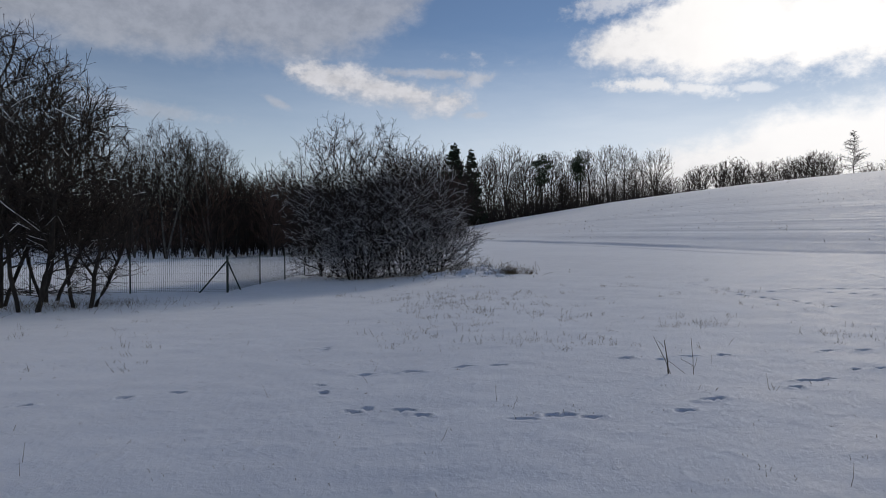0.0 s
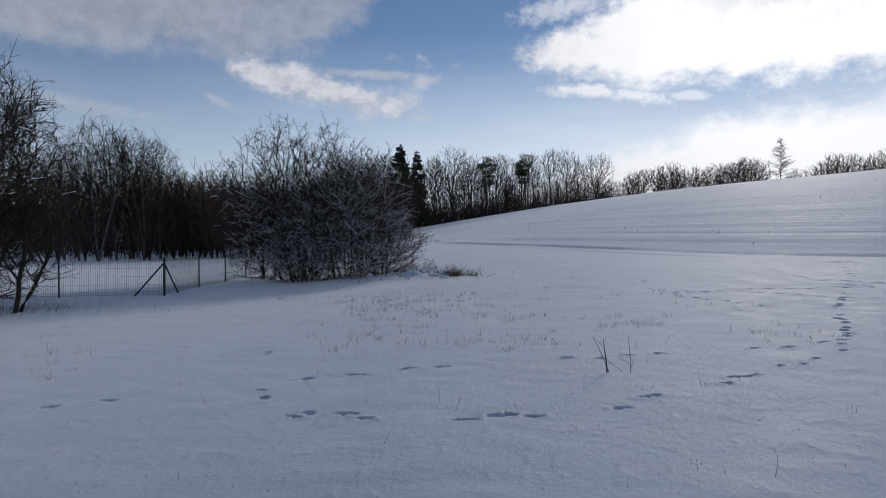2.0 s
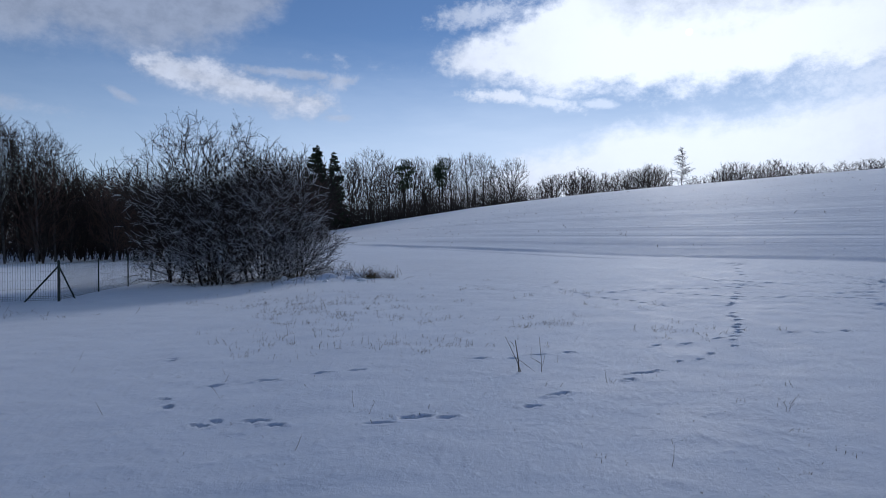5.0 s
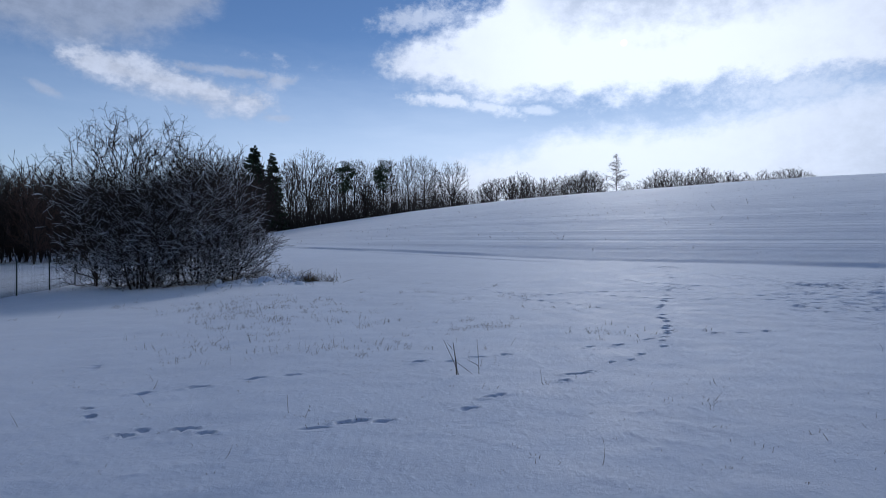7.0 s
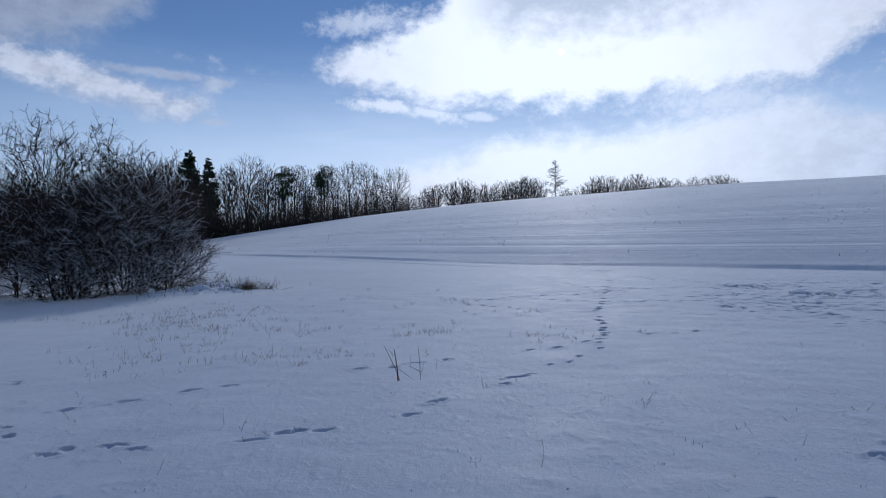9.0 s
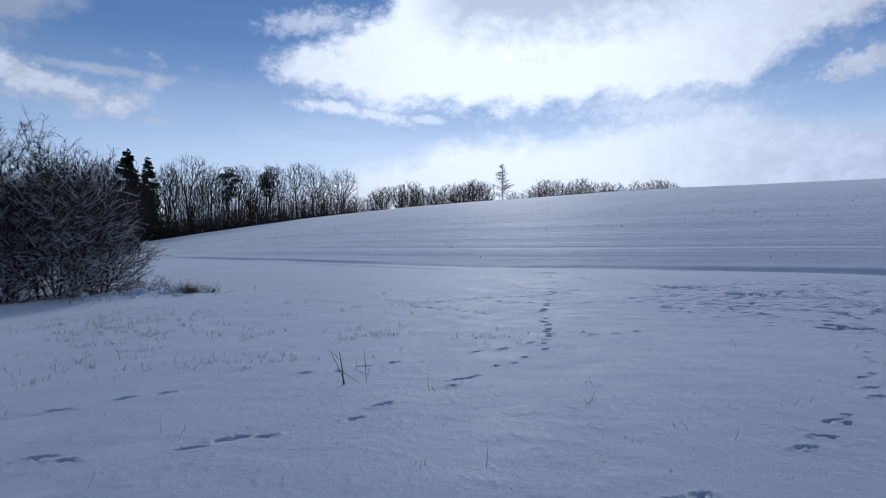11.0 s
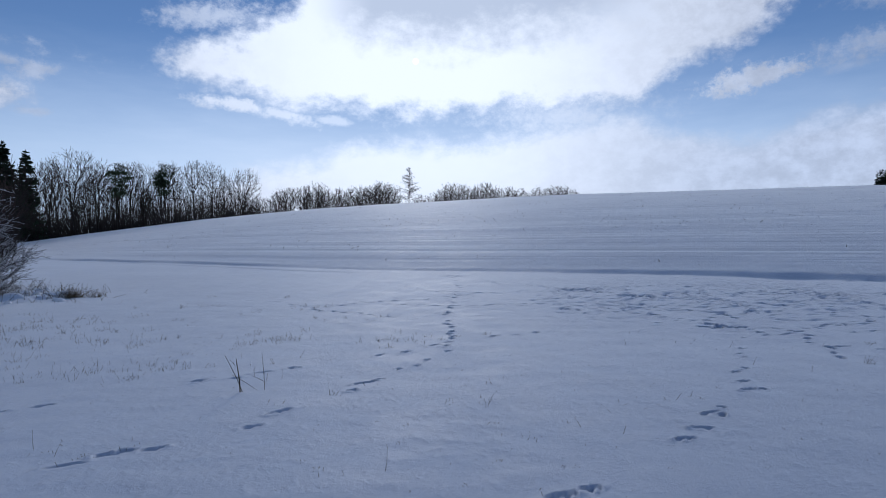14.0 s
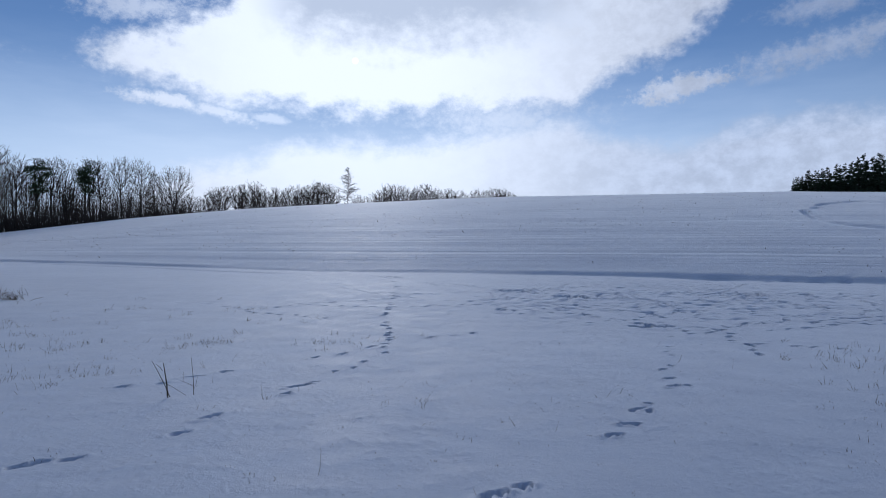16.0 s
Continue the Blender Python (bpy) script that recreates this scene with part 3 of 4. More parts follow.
def woody(r, stems, goals, step, balance, tip, power=2.3, wander=0.2, twigs=3, twig_len=0.5, twig_rad=0.006, twig_up=0.05, second=2, spread=42, top_rad=9.0, bends=3, skip=0.3):
    """Stems with radii, limb edges with radii, and fine shoots of a bare woody plant."""
    S, n, _ = stems.shape
    P, D, parent = reach_out(r, stems, goals, step, balance, wander, skip)
    depth = np.zeros(len(P), int)
    for k in range(len(P)):
        depth[k] = depth[parent[k]] + 1 if parent[k] >= 0 else 0
    leaf = np.ones(len(P), bool)
    leaf[parent[parent >= 0]] = False
    w = np.where(leaf, tip ** power, 0.0)
    for k in np.argsort(-depth, kind="stable"):
        if parent[k] >= 0:
            w[parent[k]] += w[k]
    rad = np.minimum(np.maximum(w, tip ** power) ** (1 / power), top_rad)
    child = np.arange(S * n, len(P))
    up = parent[child]
    edge = np.stack([P[up], P[child] + 0.15 * rad[child][:, None] * D[child]], 1)
    er = np.stack([np.minimum(rad[up], rad[child] * 1.25), rad[child]], 1)
    # fine shoots on the thin limbs
    host = child[rad[child] < tip * 2.6]
    host = np.repeat(host, twigs)
    base = P[parent[host]] + (P[host] - P[parent[host]]) * r.random((len(host), 1))
    side = r.normal(size=base.shape)
    side = unit(np.cross(D[host], np.cross(side, D[host])))
    ang = np.radians(spread * r.uniform(0.4, 1.3, len(host)))[:, None]
    long = twig_len * r.uniform(0.4, 1.25, len(host))
    p1, q1 = shoots(r, base, np.cos(ang) * D[host] + np.sin(ang) * side, long, np.full(len(host), twig_rad * 1.3), np.full(len(host), twig_rad * 0.7), bends, 0.14, twig_up)
    fine = [(p1, q1)]
    if second:
        p2, q2, l2 = branch(r, p1, q1, long, second, 0.25, 0.95, spread, 0.6, 2, 0.14, twig_up, tip=twig_rad * 0.7, thin=0.75)
        fine.append((p2, q2))
    return stems, rad[:S * n].reshape(S, n), edge, er, fine


def raised(r, pts, rad, share, thick, least):
    """Snow lying along the upper side of some of the more level shoots."""
    way = unit(pts[:, -1] - pts[:, 0])
    lumpy = value_noise(pts[:, 0, 0] / 0.5, pts[:, 0, 2] / 0.4 + pts[:, 0, 1], 51) + 0.5
    keep = (r.random(len(pts)) + 0.5 * (lumpy - 0.5) < share) & (np.abs(way[:, 2]) < 0.86)
    p, q = pts[keep].copy(), rad[keep]
    p[..., 2] += q * 0.8 + least * 0.4
    return tubes(p, np.clip(q * thick, least, 0.022), 3)


# ---- the snowy thorn shrubs beside the fence ----
def thorn_shrub(name, x, y, height, half, stems, seed, label, twig=None, cap=0.3, lean=(0, 0), goals=700, low=0.1, droop=0.0, egg=0.0, balance=0.55, spray=0.4, spread=44):
    """A many-stemmed shrub that fills a dome of that half width."""
    r = np.random.default_rng(seed)
    ob = thing(name, x, y, label, "shrub", "thorn shrubs", sink=0.06)
    ang = np.arange(stems) * 2.4 + r.uniform(-0.4, 0.4, stems)
    foot = np.stack([0.3 * half * np.cos(ang) * r.random(stems), 0.3 * half * np.sin(ang) * r.random(stems), np.zeros(stems)], -1)
    tilt = ((np.arange(stems) + 0.2) / stems) ** 0.8 * 0.95 * half / height
    way = np.stack([np.cos(ang) * tilt + lean[0], np.sin(ang) * tilt + lean[1], np.ones(stems)], -1)
    p0, _ = shoots(r, foot, way, 0.62 * height * r.uniform(0.6, 1.1, stems), np.ones(stems), np.ones(stems), 8, 0.10, 0.0)
    mid = np.array([lean[0] * height * 0.5, lean[1] * height * 0.5, (0.44 + 0.5 * low) * height])
    g = cloud(r, goals, mid, (half * 0.96, half * 0.96, (0.5 - 0.5 * low) * height), 0.38)
    # long shoots that stand out of the crown
    g = np.concatenate([g, cloud(r, goals // 12, mid, (half * 1.1, half * 1.1, (0.57 - 0.5 * low) * height), 0.06, 0.1)])
    # lobes, so that the outline is uneven
    out = unit(g - mid)
    g = mid + (g - mid) * (1.0 + 0.5 * value_noise(out[:, 0] * 2.6 + 9 + seed, out[:, 1] * 2.6 + out[:, 2] * 3.1, 53) + 0.25 * value_noise(out[:, 0] * 6 + seed, out[:, 2] * 6, 54))[:, None]
    g[:, 2] = np.maximum(g[:, 2], 0.12)
    g[:, :2] = mid[:2] + (g[:, :2] - mid[:2]) * (1 - egg * np.clip(1 - g[:, 2:] / (0.62 * height), 0, 1))
    p0, q0, edge, er, fine = woody(r, p0, g, 0.3, balance, 0.0062, 2.3, 0.09, twigs=2, twig_len=spray, twig_rad=0.0048, twig_up=droop, second=2, spread=spread, top_rad=0.055, skip=0.12)
    for k in range(stems):
        part("stem", mesh_from("stem", *tubes(p0[k:k + 1], q0[k:k + 1], 7), BARK_SNOWY), ob)
    stuff("branchwork", mesh_from("branchwork", *tubes(edge, er, 4), BARK_SNOWY), ob)
    stuff("twig_crown", mesh_from("twig_crown", *joined([tubes(p, q, 3) for p, q in fine]), twig or TWIG_SNOWY), ob)
    # the wind has blown the top barer
    bare = r.random(len(edge)) < 1.25 - 1.0 * edge[:, 0, 2] / height
    (fp, fq), (gp, gq) = fine
    lower = r.random(len(fp)) < 1.25 - 1.0 * fp[:, 0, 2] / height
    caps = [raised(r, edge[bare], er[bare], cap * 1.5, 0.85, 0.0078), raised(r, fp[lower], fq[lower], cap * 0.7, 1.2, 0.0058), raised(r, gp, gq, cap * 0.12, 1.2, 0.005)]
    stuff("snow", mesh_from("snow", *joined(caps), CAP_SNOW), ob, "thin snow lying along the twigs")
    return ob


thorn_shrub("thorn_shrub", *at_bearing(-7.5, 26.8), 6.35, 3.1, 10, 101, "tall bare thorn shrub dusted with snow beside the fence", goals=2300, low=0.08, cap=0.3, egg=0.5)
thorn_shrub("thorn_shrub", *at_bearing(-3.4, 25.8), 4.8, 2.55, 8, 102, "rounded bare thorn shrub thickly covered with snow", cap=0.8, goals=1350, low=0.02, lean=(0.06, 0), droop=-0.04, spray=0.62, spread=30)
thorn_shrub("thorn_shrub", *at_bearing(-7.4, 25.2), 3.7, 1.75, 7, 103, "low bare thorn shrub with snow on its twigs", cap=0.42, spray=0.52, spread=34, goals=850, low=0.0)
thorn_shrub("thorn_shrub", *at_bearing(-10.6, 27.6), 4.3, 1.7, 6, 104, "bare thorn shrub with snow-dusted twigs at the fence end", cap=0.3, goals=650, low=0.0)
thorn_shrub("thorn_shrub", *at_bearing(-2.9, 28.6), 5.7, 1.9, 7, 105, "red-brown bare shrub standing behind the snowy ones", twig=TWIG_RED, cap=0.05, goals=800, low=0.05, droop=0.03)
thorn_shrub("thorn_shrub", *at_bearing(-0.5, 25.0), 2.5, 1.45, 6, 106, "small spreading thorn shrub laden with snow", cap=0.8, goals=420, low=0.0, lean=(0.12, 0), droop=-0.05, spray=0.6, spread=30)


# ---- dark bare trees at the meadow's edge ----
def fruit_tree(x, y, height, half, seed, lean, label, stems=2, goals=620, base=0.16):
    r = np.random.default_rng(seed)
    ob = thing("wild_fruit_tree", x, y, label, "tree", "bare trees at the meadow edge", sink=0.06)
    ang = np.arange(stems) * 2.4 + r.uniform(0, 1.5, stems)
    way = np.stack([np.cos(ang) * 0.25 + lean[0], np.sin(ang) * 0.25 + lean[1], np.ones(stems)], -1)
    foot = np.stack([0.22 * np.cos(ang), 0.22 * np.sin(ang), np.zeros(stems)], -1)
    p0, _ = shoots(r, foot, way, height * r.uniform(0.42, 0.6, stems), np.ones(stems), np.ones(stems), 10, 0.09, 0.02)
    mid = np.array([lean[0] * height * 0.6, lean[1] * height * 0.6, height * (1 + base) / 2])
    g = cloud(r, goals, mid, (half, half, height * (1 - base) / 2), 0.45)
    p0, q0, edge, er, fine = woody(r, p0, g, 0.3, 0.4, 0.0075, 2.25, 0.24, twigs=2, twig_len=0.5, twig_rad=0.0055, twig_up=0.03, second=2, spread=50, top_rad=0.105, skip=0.25)
    for k in range(stems):
        part("trunk", mesh_from("trunk", *tubes(p0[k:k + 1], q0[k:k + 1], 9), BARK), ob)
    stuff("limb_frame", mesh_from("limb_frame", *tubes(edge, er, 5), BARK), ob)
    stuff("twig_crown", mesh_from("twig_crown", *joined([tubes(p, q, 3) for p, q in fine]), TWIG), ob)
    stuff("snow", mesh_from("snow", *joined([raised(r, edge, er, 0.015, 0.8, 0.006), raised(r, fine[0][0], fine[0][1], 0.003, 1.1, 0.005)]), CAP_SNOW), ob, "thin snow on a few limbs")
    return ob


fruit_tree(*at_bearing(-34.6, 19.0), 6.9, 2.5, 201, (0.03, 0.0), "dark bare fruit tree with spreading limbs above the fence", 4, 1000)
fruit_tree(*at_bearing(-32.6, 17.4), 5.9, 1.8, 218, (0.14, 0.05), "dark bare tree with leaning trunks above the snow", 3, 560)
fruit_tree(*at_bearing(-31.4, 20.0), 5.9, 1.9, 203, (0.12, 0.0), "bare tree with slanting stems near the mesh fence", 4, 560)
fruit_tree(*at_bearing(-29.0, 17.8), 4.0, 1.35, 204, (0.1, 0.0), "slim bare tree with leaning stems before the fence", 3, 400, 0.1)
fruit_tree(*at_bearing(-38.5, 18.5), 7.3, 3.2, 205, (0.0, 0.0), "dark bare fruit tree at the meadow edge", 2, 850)


# ---- trees of the wood ----
def wood_tree(seed, height, label, twig=TWIG, bark=BARK, name="broadleaf_tree", forks=1, dome=0.28, base=0.3, bole=0.5, goals=420, step=0.06, tip=0.021, twig_rad=0.02,
              twigs=2, twig_len=0.06, second=1, balance=0.75, droop=0.04, thick=0.014, power=2.2, egg=0.0, shell=0.36, spread=28, skip=0.4):
    """A bare tree whose limbs fan out into a crown of that half width and foot, both as shares of its height."""
    r = np.random.default_rng(seed)
    ob = thing(name, 0, -300, label, "tree", "trees of the wood", sink=0)
    fan = 0.02 + 0.13 * (forks > 1)
    ang = np.arange(forks) * 2.4 + r.uniform(0, 6)
    way = np.stack([fan * np.cos(ang), fan * np.sin(ang), np.ones(forks)], -1)
    p0, _ = shoots(r, np.zeros((forks, 3)), way, height * bole * r.uniform(0.9, 1.1, forks), np.ones(forks), np.ones(forks), 9, 0.035, 0.02)
    g = cloud(r, goals, (0, 0, height * (1 + base) / 2), (height * dome, height * dome, height * (0.985 - base) / 2), shell)
    tall = (g[:, 2] / height - base) / (1 - base)
    g[:, :2] *= (1 - egg * (1 - tall))[:, None]
    p0, q0, edge, er, fine = woody(r, p0, g, step * height, balance, tip, power, 0.14, twigs, twig_len * height, twig_rad, droop, second, spread, thick * height, 2, skip)
    q0 = np.maximum(q0, thick * height * np.linspace(1.0, 0.5, 9)[None])
    part("trunk", mesh_from("trunk", *tubes(p0, q0, 7), bark), ob)
    big = er[:, 1] > 2.2 * tip
    if big.any():
        stuff("limb_frame", mesh_from("limb_frame", *tubes(edge[big], er[big], 4), bark), ob)
    stuff("twig_crown", mesh_from("twig_crown", *joined([tubes(edge[~big], er[~big], 3)] + [tubes(p, q, 3) for p, q in fine]), twig), ob)
    return ob


def needle_crown(r, p, q, length, per, drop, size=1.0):
    """Drooping sprays of needles along boughs, as many small blades."""
    B, n, _ = p.shape
    parent = np.repeat(np.arange(B), per)
    f = r.uniform(0.05, 1.0, len(parent)) * (n - 1)
    k = np.minimum(f.astype(int), n - 2)
    w = (f - k)[:, None]
    base = p[parent, k] * (1 - w) + p[parent, k + 1] * w
    along = unit(p[parent, k + 1] - p[parent, k])
    side = unit(np.cross(along, np.array([0, 0, 1.0]) + 0.3 * r.normal(size=along.shape)))
    sgn = r.choice([-1.0, 1.0], len(parent))[:, None]
    way = unit(0.6 * along + side * sgn * r.uniform(0.2, 1, len(parent))[:, None] - np.array([0, 0, drop]) * r.uniform(0, 1, len(parent))[:, None])
    long = (length[parent] * r.uniform(0.10, 0.26, len(parent)) + 0.16)[:, None] * size
    tip = base + way * long
    half = unit(np.cross(way, r.normal(size=way.shape))) * long * 0.3
    mid = base + way * long * 0.5
    verts = np.stack([base, mid + half, tip, mid - half], 1).reshape(-1, 3)
    return verts, np.arange(len(verts)).reshape(-1, 4)


def spruce(seed, height, label, boughs=90, wide=0.2, per=22, size=1.0):
    r = np.random.default_rng(seed)
    ob = thing("spruce_tree", 0, -320, label, "tree", "spruces", sink=0)
    p0, q0 = shoots(r, np.zeros((1, 3)), np.array([[0, 0, 1.0]]), np.array([height]), np.array([height * 0.014]), np.array([0.02]), 10, 0.01, 0.05)
    t = np.sort(r.uniform(0.1, 0.99, boughs))
    ang = r.uniform(0, 2 * math.pi, boughs)
    long = height * wide * (1.03 - t) ** 0.8 * r.uniform(0.65, 1.2, boughs) + 0.15
    start = np.stack([p0[0, 0, 0] + 0 * t, 0 * t, t * height], -1)
    start[:, :2] += np.stack([np.interp(t, np.linspace(0, 1, 10), p0[0, :, 0]), np.interp(t, np.linspace(0, 1, 10), p0[0, :, 1])], -1)
    way = np.stack([np.cos(ang), np.sin(ang), 0.5 * t - 0.35], -1)
    p1, q1 = shoots(r, start, way, long, np.full(boughs, 0.03), np.full(boughs, 0.008), 5, 0.06, 0.03)
    part("trunk", mesh_from("trunk", *tubes(p0, q0, 7), BARK), ob)
    stuff("bough_frame", mesh_from("bough_frame", *tubes(p1, q1, 3), BARK), ob)
    stuff("needle_crown", mesh_from("needles", *needle_crown(r, p1, q1, long, per, 1.2, size), NEEDLE, False), ob)
    return ob


def pine(seed, height, label):
    r = np.random.default_rng(seed)
    ob = thing("pine_tree", 0, -340, label, "tree", "pines", sink=0)
    p0, q0 = shoots(r, np.zeros((1, 3)), np.array([[0.03, 0, 1.0]]), np.array([height]), np.array([height * 0.013]), np.array([0.04]), 10, 0.03, 0.03)
    g = cloud(r, 46, (0.03 * height, 0, 0.74 * height), (0.15 * height, 0.15 * height, 0.27 * height), 0.4)
    p0, q0, edge, er, fine = woody(r, p0, g, 0.8, 0.5, 0.022, 2.2, 0.12, twigs=1, second=0, top_rad=0.2, skip=0.4)
    part("trunk", mesh_from("trunk", *tubes(p0, np.maximum(q0, np.linspace(0.2, 0.06, 10)[None]), 7), BARK), ob)
    stuff("bough_frame", mesh_from("bough_frame", *tubes(edge, er, 4), BARK), ob)
    tufts = np.repeat(g, 150, 0) + np.repeat(r.uniform(0.6, 1.3, (46, 1)), 150, 0) * r.normal(0, 1, (46 * 150, 3)) * np.array([0.45, 0.45, 0.22])
    away = unit(tufts - np.repeat(g, 150, 0) + np.array([0, 0, 0.15])) * r.uniform(0.15, 0.34, (len(tufts), 1))
    wide = unit(np.cross(away, r.normal(size=away.shape))) * 0.08
    verts = np.stack([tufts, tufts + 0.5 * away + wide, tufts + away, tufts + 0.5 * away - wide], 1).reshape(-1, 3)
    stuff("needle_crown", mesh_from("needle_crown", verts, np.arange(len(verts)).reshape(-1, 4), NEEDLE, False), ob)
    return ob


def larch(seed, height, label):
    r = np.random.default_rng(seed)
    ob = thing("larch_tree", 0, -360, label, "tree", sink=0)
    p0, q0 = shoots(r, np.zeros((1, 3)), np.array([[0, 0, 1.0]]), np.array([height]), np.array([height * 0.011]), np.array([0.015]), 10, 0.015, 0.05)
    n = 105
    t = r.uniform(0.06, 0.98, n)
    ang = r.uniform(0, 2 * math.pi, n)
    long = height * 0.5 * (1.05 - t) * r.uniform(0.35, 1.1, n) + 0.2
    start = np.stack([0 * t, 0 * t, t * height], -1)
    p1, q1 = shoots(r, start, np.stack([np.cos(ang), np.sin(ang), 0.25 + 0.3 * t], -1), long, np.full(n, 0.045), np.full(n, 0.02), 5, 0.07, -0.02)
    p2, q2, l2 = branch(r, p1, q1, long, 7, 0.2, 1.0, 50, 0.4, 3, 0.1, -0.03, tip=0.017)
    part("trunk", mesh_from("trunk", *tubes(p0, q0, 7), BARK), ob)
    stuff("bough_frame", mesh_from("bough_frame", *joined([tubes(p1, q1, 4), tubes(p2, q2, 3)]), TWIG), ob)
    return ob


def remove(ob):
    for o in (*ob.children_recursive, ob):
        bpy.data.objects.remove(o)


WOOD = "tall bare broadleaf tree at the wood's edge"
oaks = [wood_tree(301, 18, WOOD + ", broad fan crown", dome=0.33, base=0.24, bole=0.5, goals=430, egg=0.35),
        wood_tree(302, 17, WOOD, dome=0.26, base=0.3, bole=0.55, goals=340, egg=0.3),
        wood_tree(303, 18, WOOD + ", narrow crown", dome=0.17, base=0.3, bole=0.7, goals=280, egg=0.3, thick=0.011),
        wood_tree(304, 16, WOOD + ", forked trunk", forks=3, dome=0.3, base=0.2, bole=0.45, goals=350, egg=0.45),
        wood_tree(305, 17, WOOD + ", bare lower trunk", dome=0.19, base=0.45, bole=0.65, goals=260, thick=0.011),
        wood_tree(310, 15, WOOD + ", rounded low crown", forks=2, dome=0.42, base=0.16, bole=0.4, goals=430, egg=0.3)]
plain = [wood_tree(306, 17, "bare tree deeper in the wood", dome=0.2, base=0.4, bole=0.6, goals=220, twigs=2, second=0, thick=0.009),
         wood_tree(307, 16, "slim bare tree deeper in the wood", dome=0.15, base=0.35, bole=0.7, goals=180, twigs=2, second=0, thick=0.008)]
FAR = "distant bare tree beyond the crest of the field"
SMALL = dict(twigs=2, tip=0.022, twig_rad=0.021, twig_len=0.08, step=0.09)
distant = [wood_tree(308, 9, FAR, dome=0.42, base=0.12, bole=0.4, goals=120, egg=0.3, **SMALL),
           wood_tree(309, 8, FAR, forks=3, dome=0.38, base=0.08, bole=0.35, goals=115, egg=0.4, **SMALL),
           wood_tree(315, 9, FAR, dome=0.26, base=0.2, bole=0.55, goals=110, egg=0.2, **SMALL)]
spruces = [spruce(311, 17, "dark green spruce standing in the bare wood", 280, 0.25, 80, 0.85), spruce(312, 16, "slender dark spruce standing in the bare wood", 280, 0.19, 70, 0.85)]
young = [spruce(313, 16, "dark spruce of the plantation", 84, 0.25, 44, 1.15), spruce(314, 15, "dark spruce of the plantation", 84, 0.22, 44, 1.15)]
pines = [pine(321, 17, "tall pine with dark tufted boughs among bare trees"), pine(322, 16, "pine with ragged dark boughs among bare trees")]

TOP_AZ = [-6, -0.8, 3, 5.6, 8.5, 11.8, 15.9, 18.4, 19.2, 21.9, 24.7, 26.7, 29.6, 33, 36.5, 39.4, 41.4, 45.1, 47.4, 48.4]
TOP_EL = [7.4, 8.1, 8.1, 8.5, 7.75, 7.9, 8.0, 7.5, 5.8, 6.3, 6.6, 6.3, 6.8, 6.4, 6.7, 6.7, 6.5, 6.4, 6.05, 5.8]


def tall_of(ob):
    return max(v.co.z for c in ob.children for v in c.data.vertices)


def stand(kinds, k, a, d, less, turn, label=""):
    """A copy whose top stands as high as the wood does at that bearing."""
    x, y = at_bearing(a, d)
    top = EYE + d * math.tan(radians(float(np.interp(a, TOP_AZ, TOP_EL)) - less))
    return place_copy(kinds[k], x, y, turn, max((top - ground_z(x, y)) / TALL[kinds[k].name], 0.15), label)


TALL = {o.name: tall_of(o) for o in oaks + plain + distant + spruces + pines}
# the wood's edge behind the field's crest: bearing, distance, kind, size
EDGE = [(-0.5, 152, 1, 0.1), (5.8, 148, 0, 0.0), (4.1, 151, 2, 0.5), (7.4, 151, 1, 0.4), (9.7, 150, 4, 0.2), (10.7, 150, 3, 0.1), (13.0, 150, 2, 0.1), (14.5, 149, 4, 0.0),
        (15.9, 149, 1, 0.0), (18.4, 150, 5, 0.0), (12.3, 153, 4, 0.4), (-2.0, 150, 3, 0.3), (-4.0, 152, 0, 0.2), (16.9, 153, 2, 0.7), (8.8, 154, 2, 0.4)]
r = np.random.default_rng(41)
for a, d, k, less in EDGE:
    stand(oaks, k, a, d, less - 0.2, r.uniform(0, 6.3))
for n in range(30):
    a = -6.0 + 24.0 * (n + r.random()) / 30
    stand(plain, r.integers(0, 2), a, r.uniform(156, 190), r.uniform(0.5, 2.2) + 0.6 * float(smooth((a - 11) / 5)), r.uniform(0, 6.3))
for a, d, k, less in [(1.0, 146, 0, -0.5), (2.6, 147, 1, -0.05)]:
    stand(spruces, k, a, d, less, r.uniform(0, 6.3))
for a, d, k, less in [(8.7, 148, 0, 0.1), (11.9, 148, 1, 0.0)]:
    stand(pines, k, a, d, less, r.uniform(0, 6.3))
# lower trees past the crest
CLUMPS = [(19.3, 20.8, 4, 0.7), (20.9, 22.6, 6, 0.1), (23.1, 25.8, 10, 0.0), (25.9, 27.4, 6, 0.25), (27.6, 31.6, 15, 0.0), (33.3, 34.5, 4, 0.7), (35.0, 38.5, 12, 0.1),
          (38.5, 40.8, 8, 0.05), (41.0, 43.2, 7, 0.15), (43.4, 48.4, 15, 0.0)]  # bearings of a clump, trees, lower by
for a0, a1, count, less in CLUMPS:
    for n in range(count):
        f = (n + r.random()) / count
        stand(distant, r.integers(0, 3), a0 + f * (a1 - a0), r.uniform(172, 192), less + 0.5 * abs(2 * f - 1) ** 3 + r.uniform(-0.25, 0.3), r.uniform(0, 6.3))
tall = larch(331, 10, "lone bare larch on the crest of the snowy field")
place_copy(tall, *at_bearing(32.8, 140), 0.4, 0.82)
remove(tall)
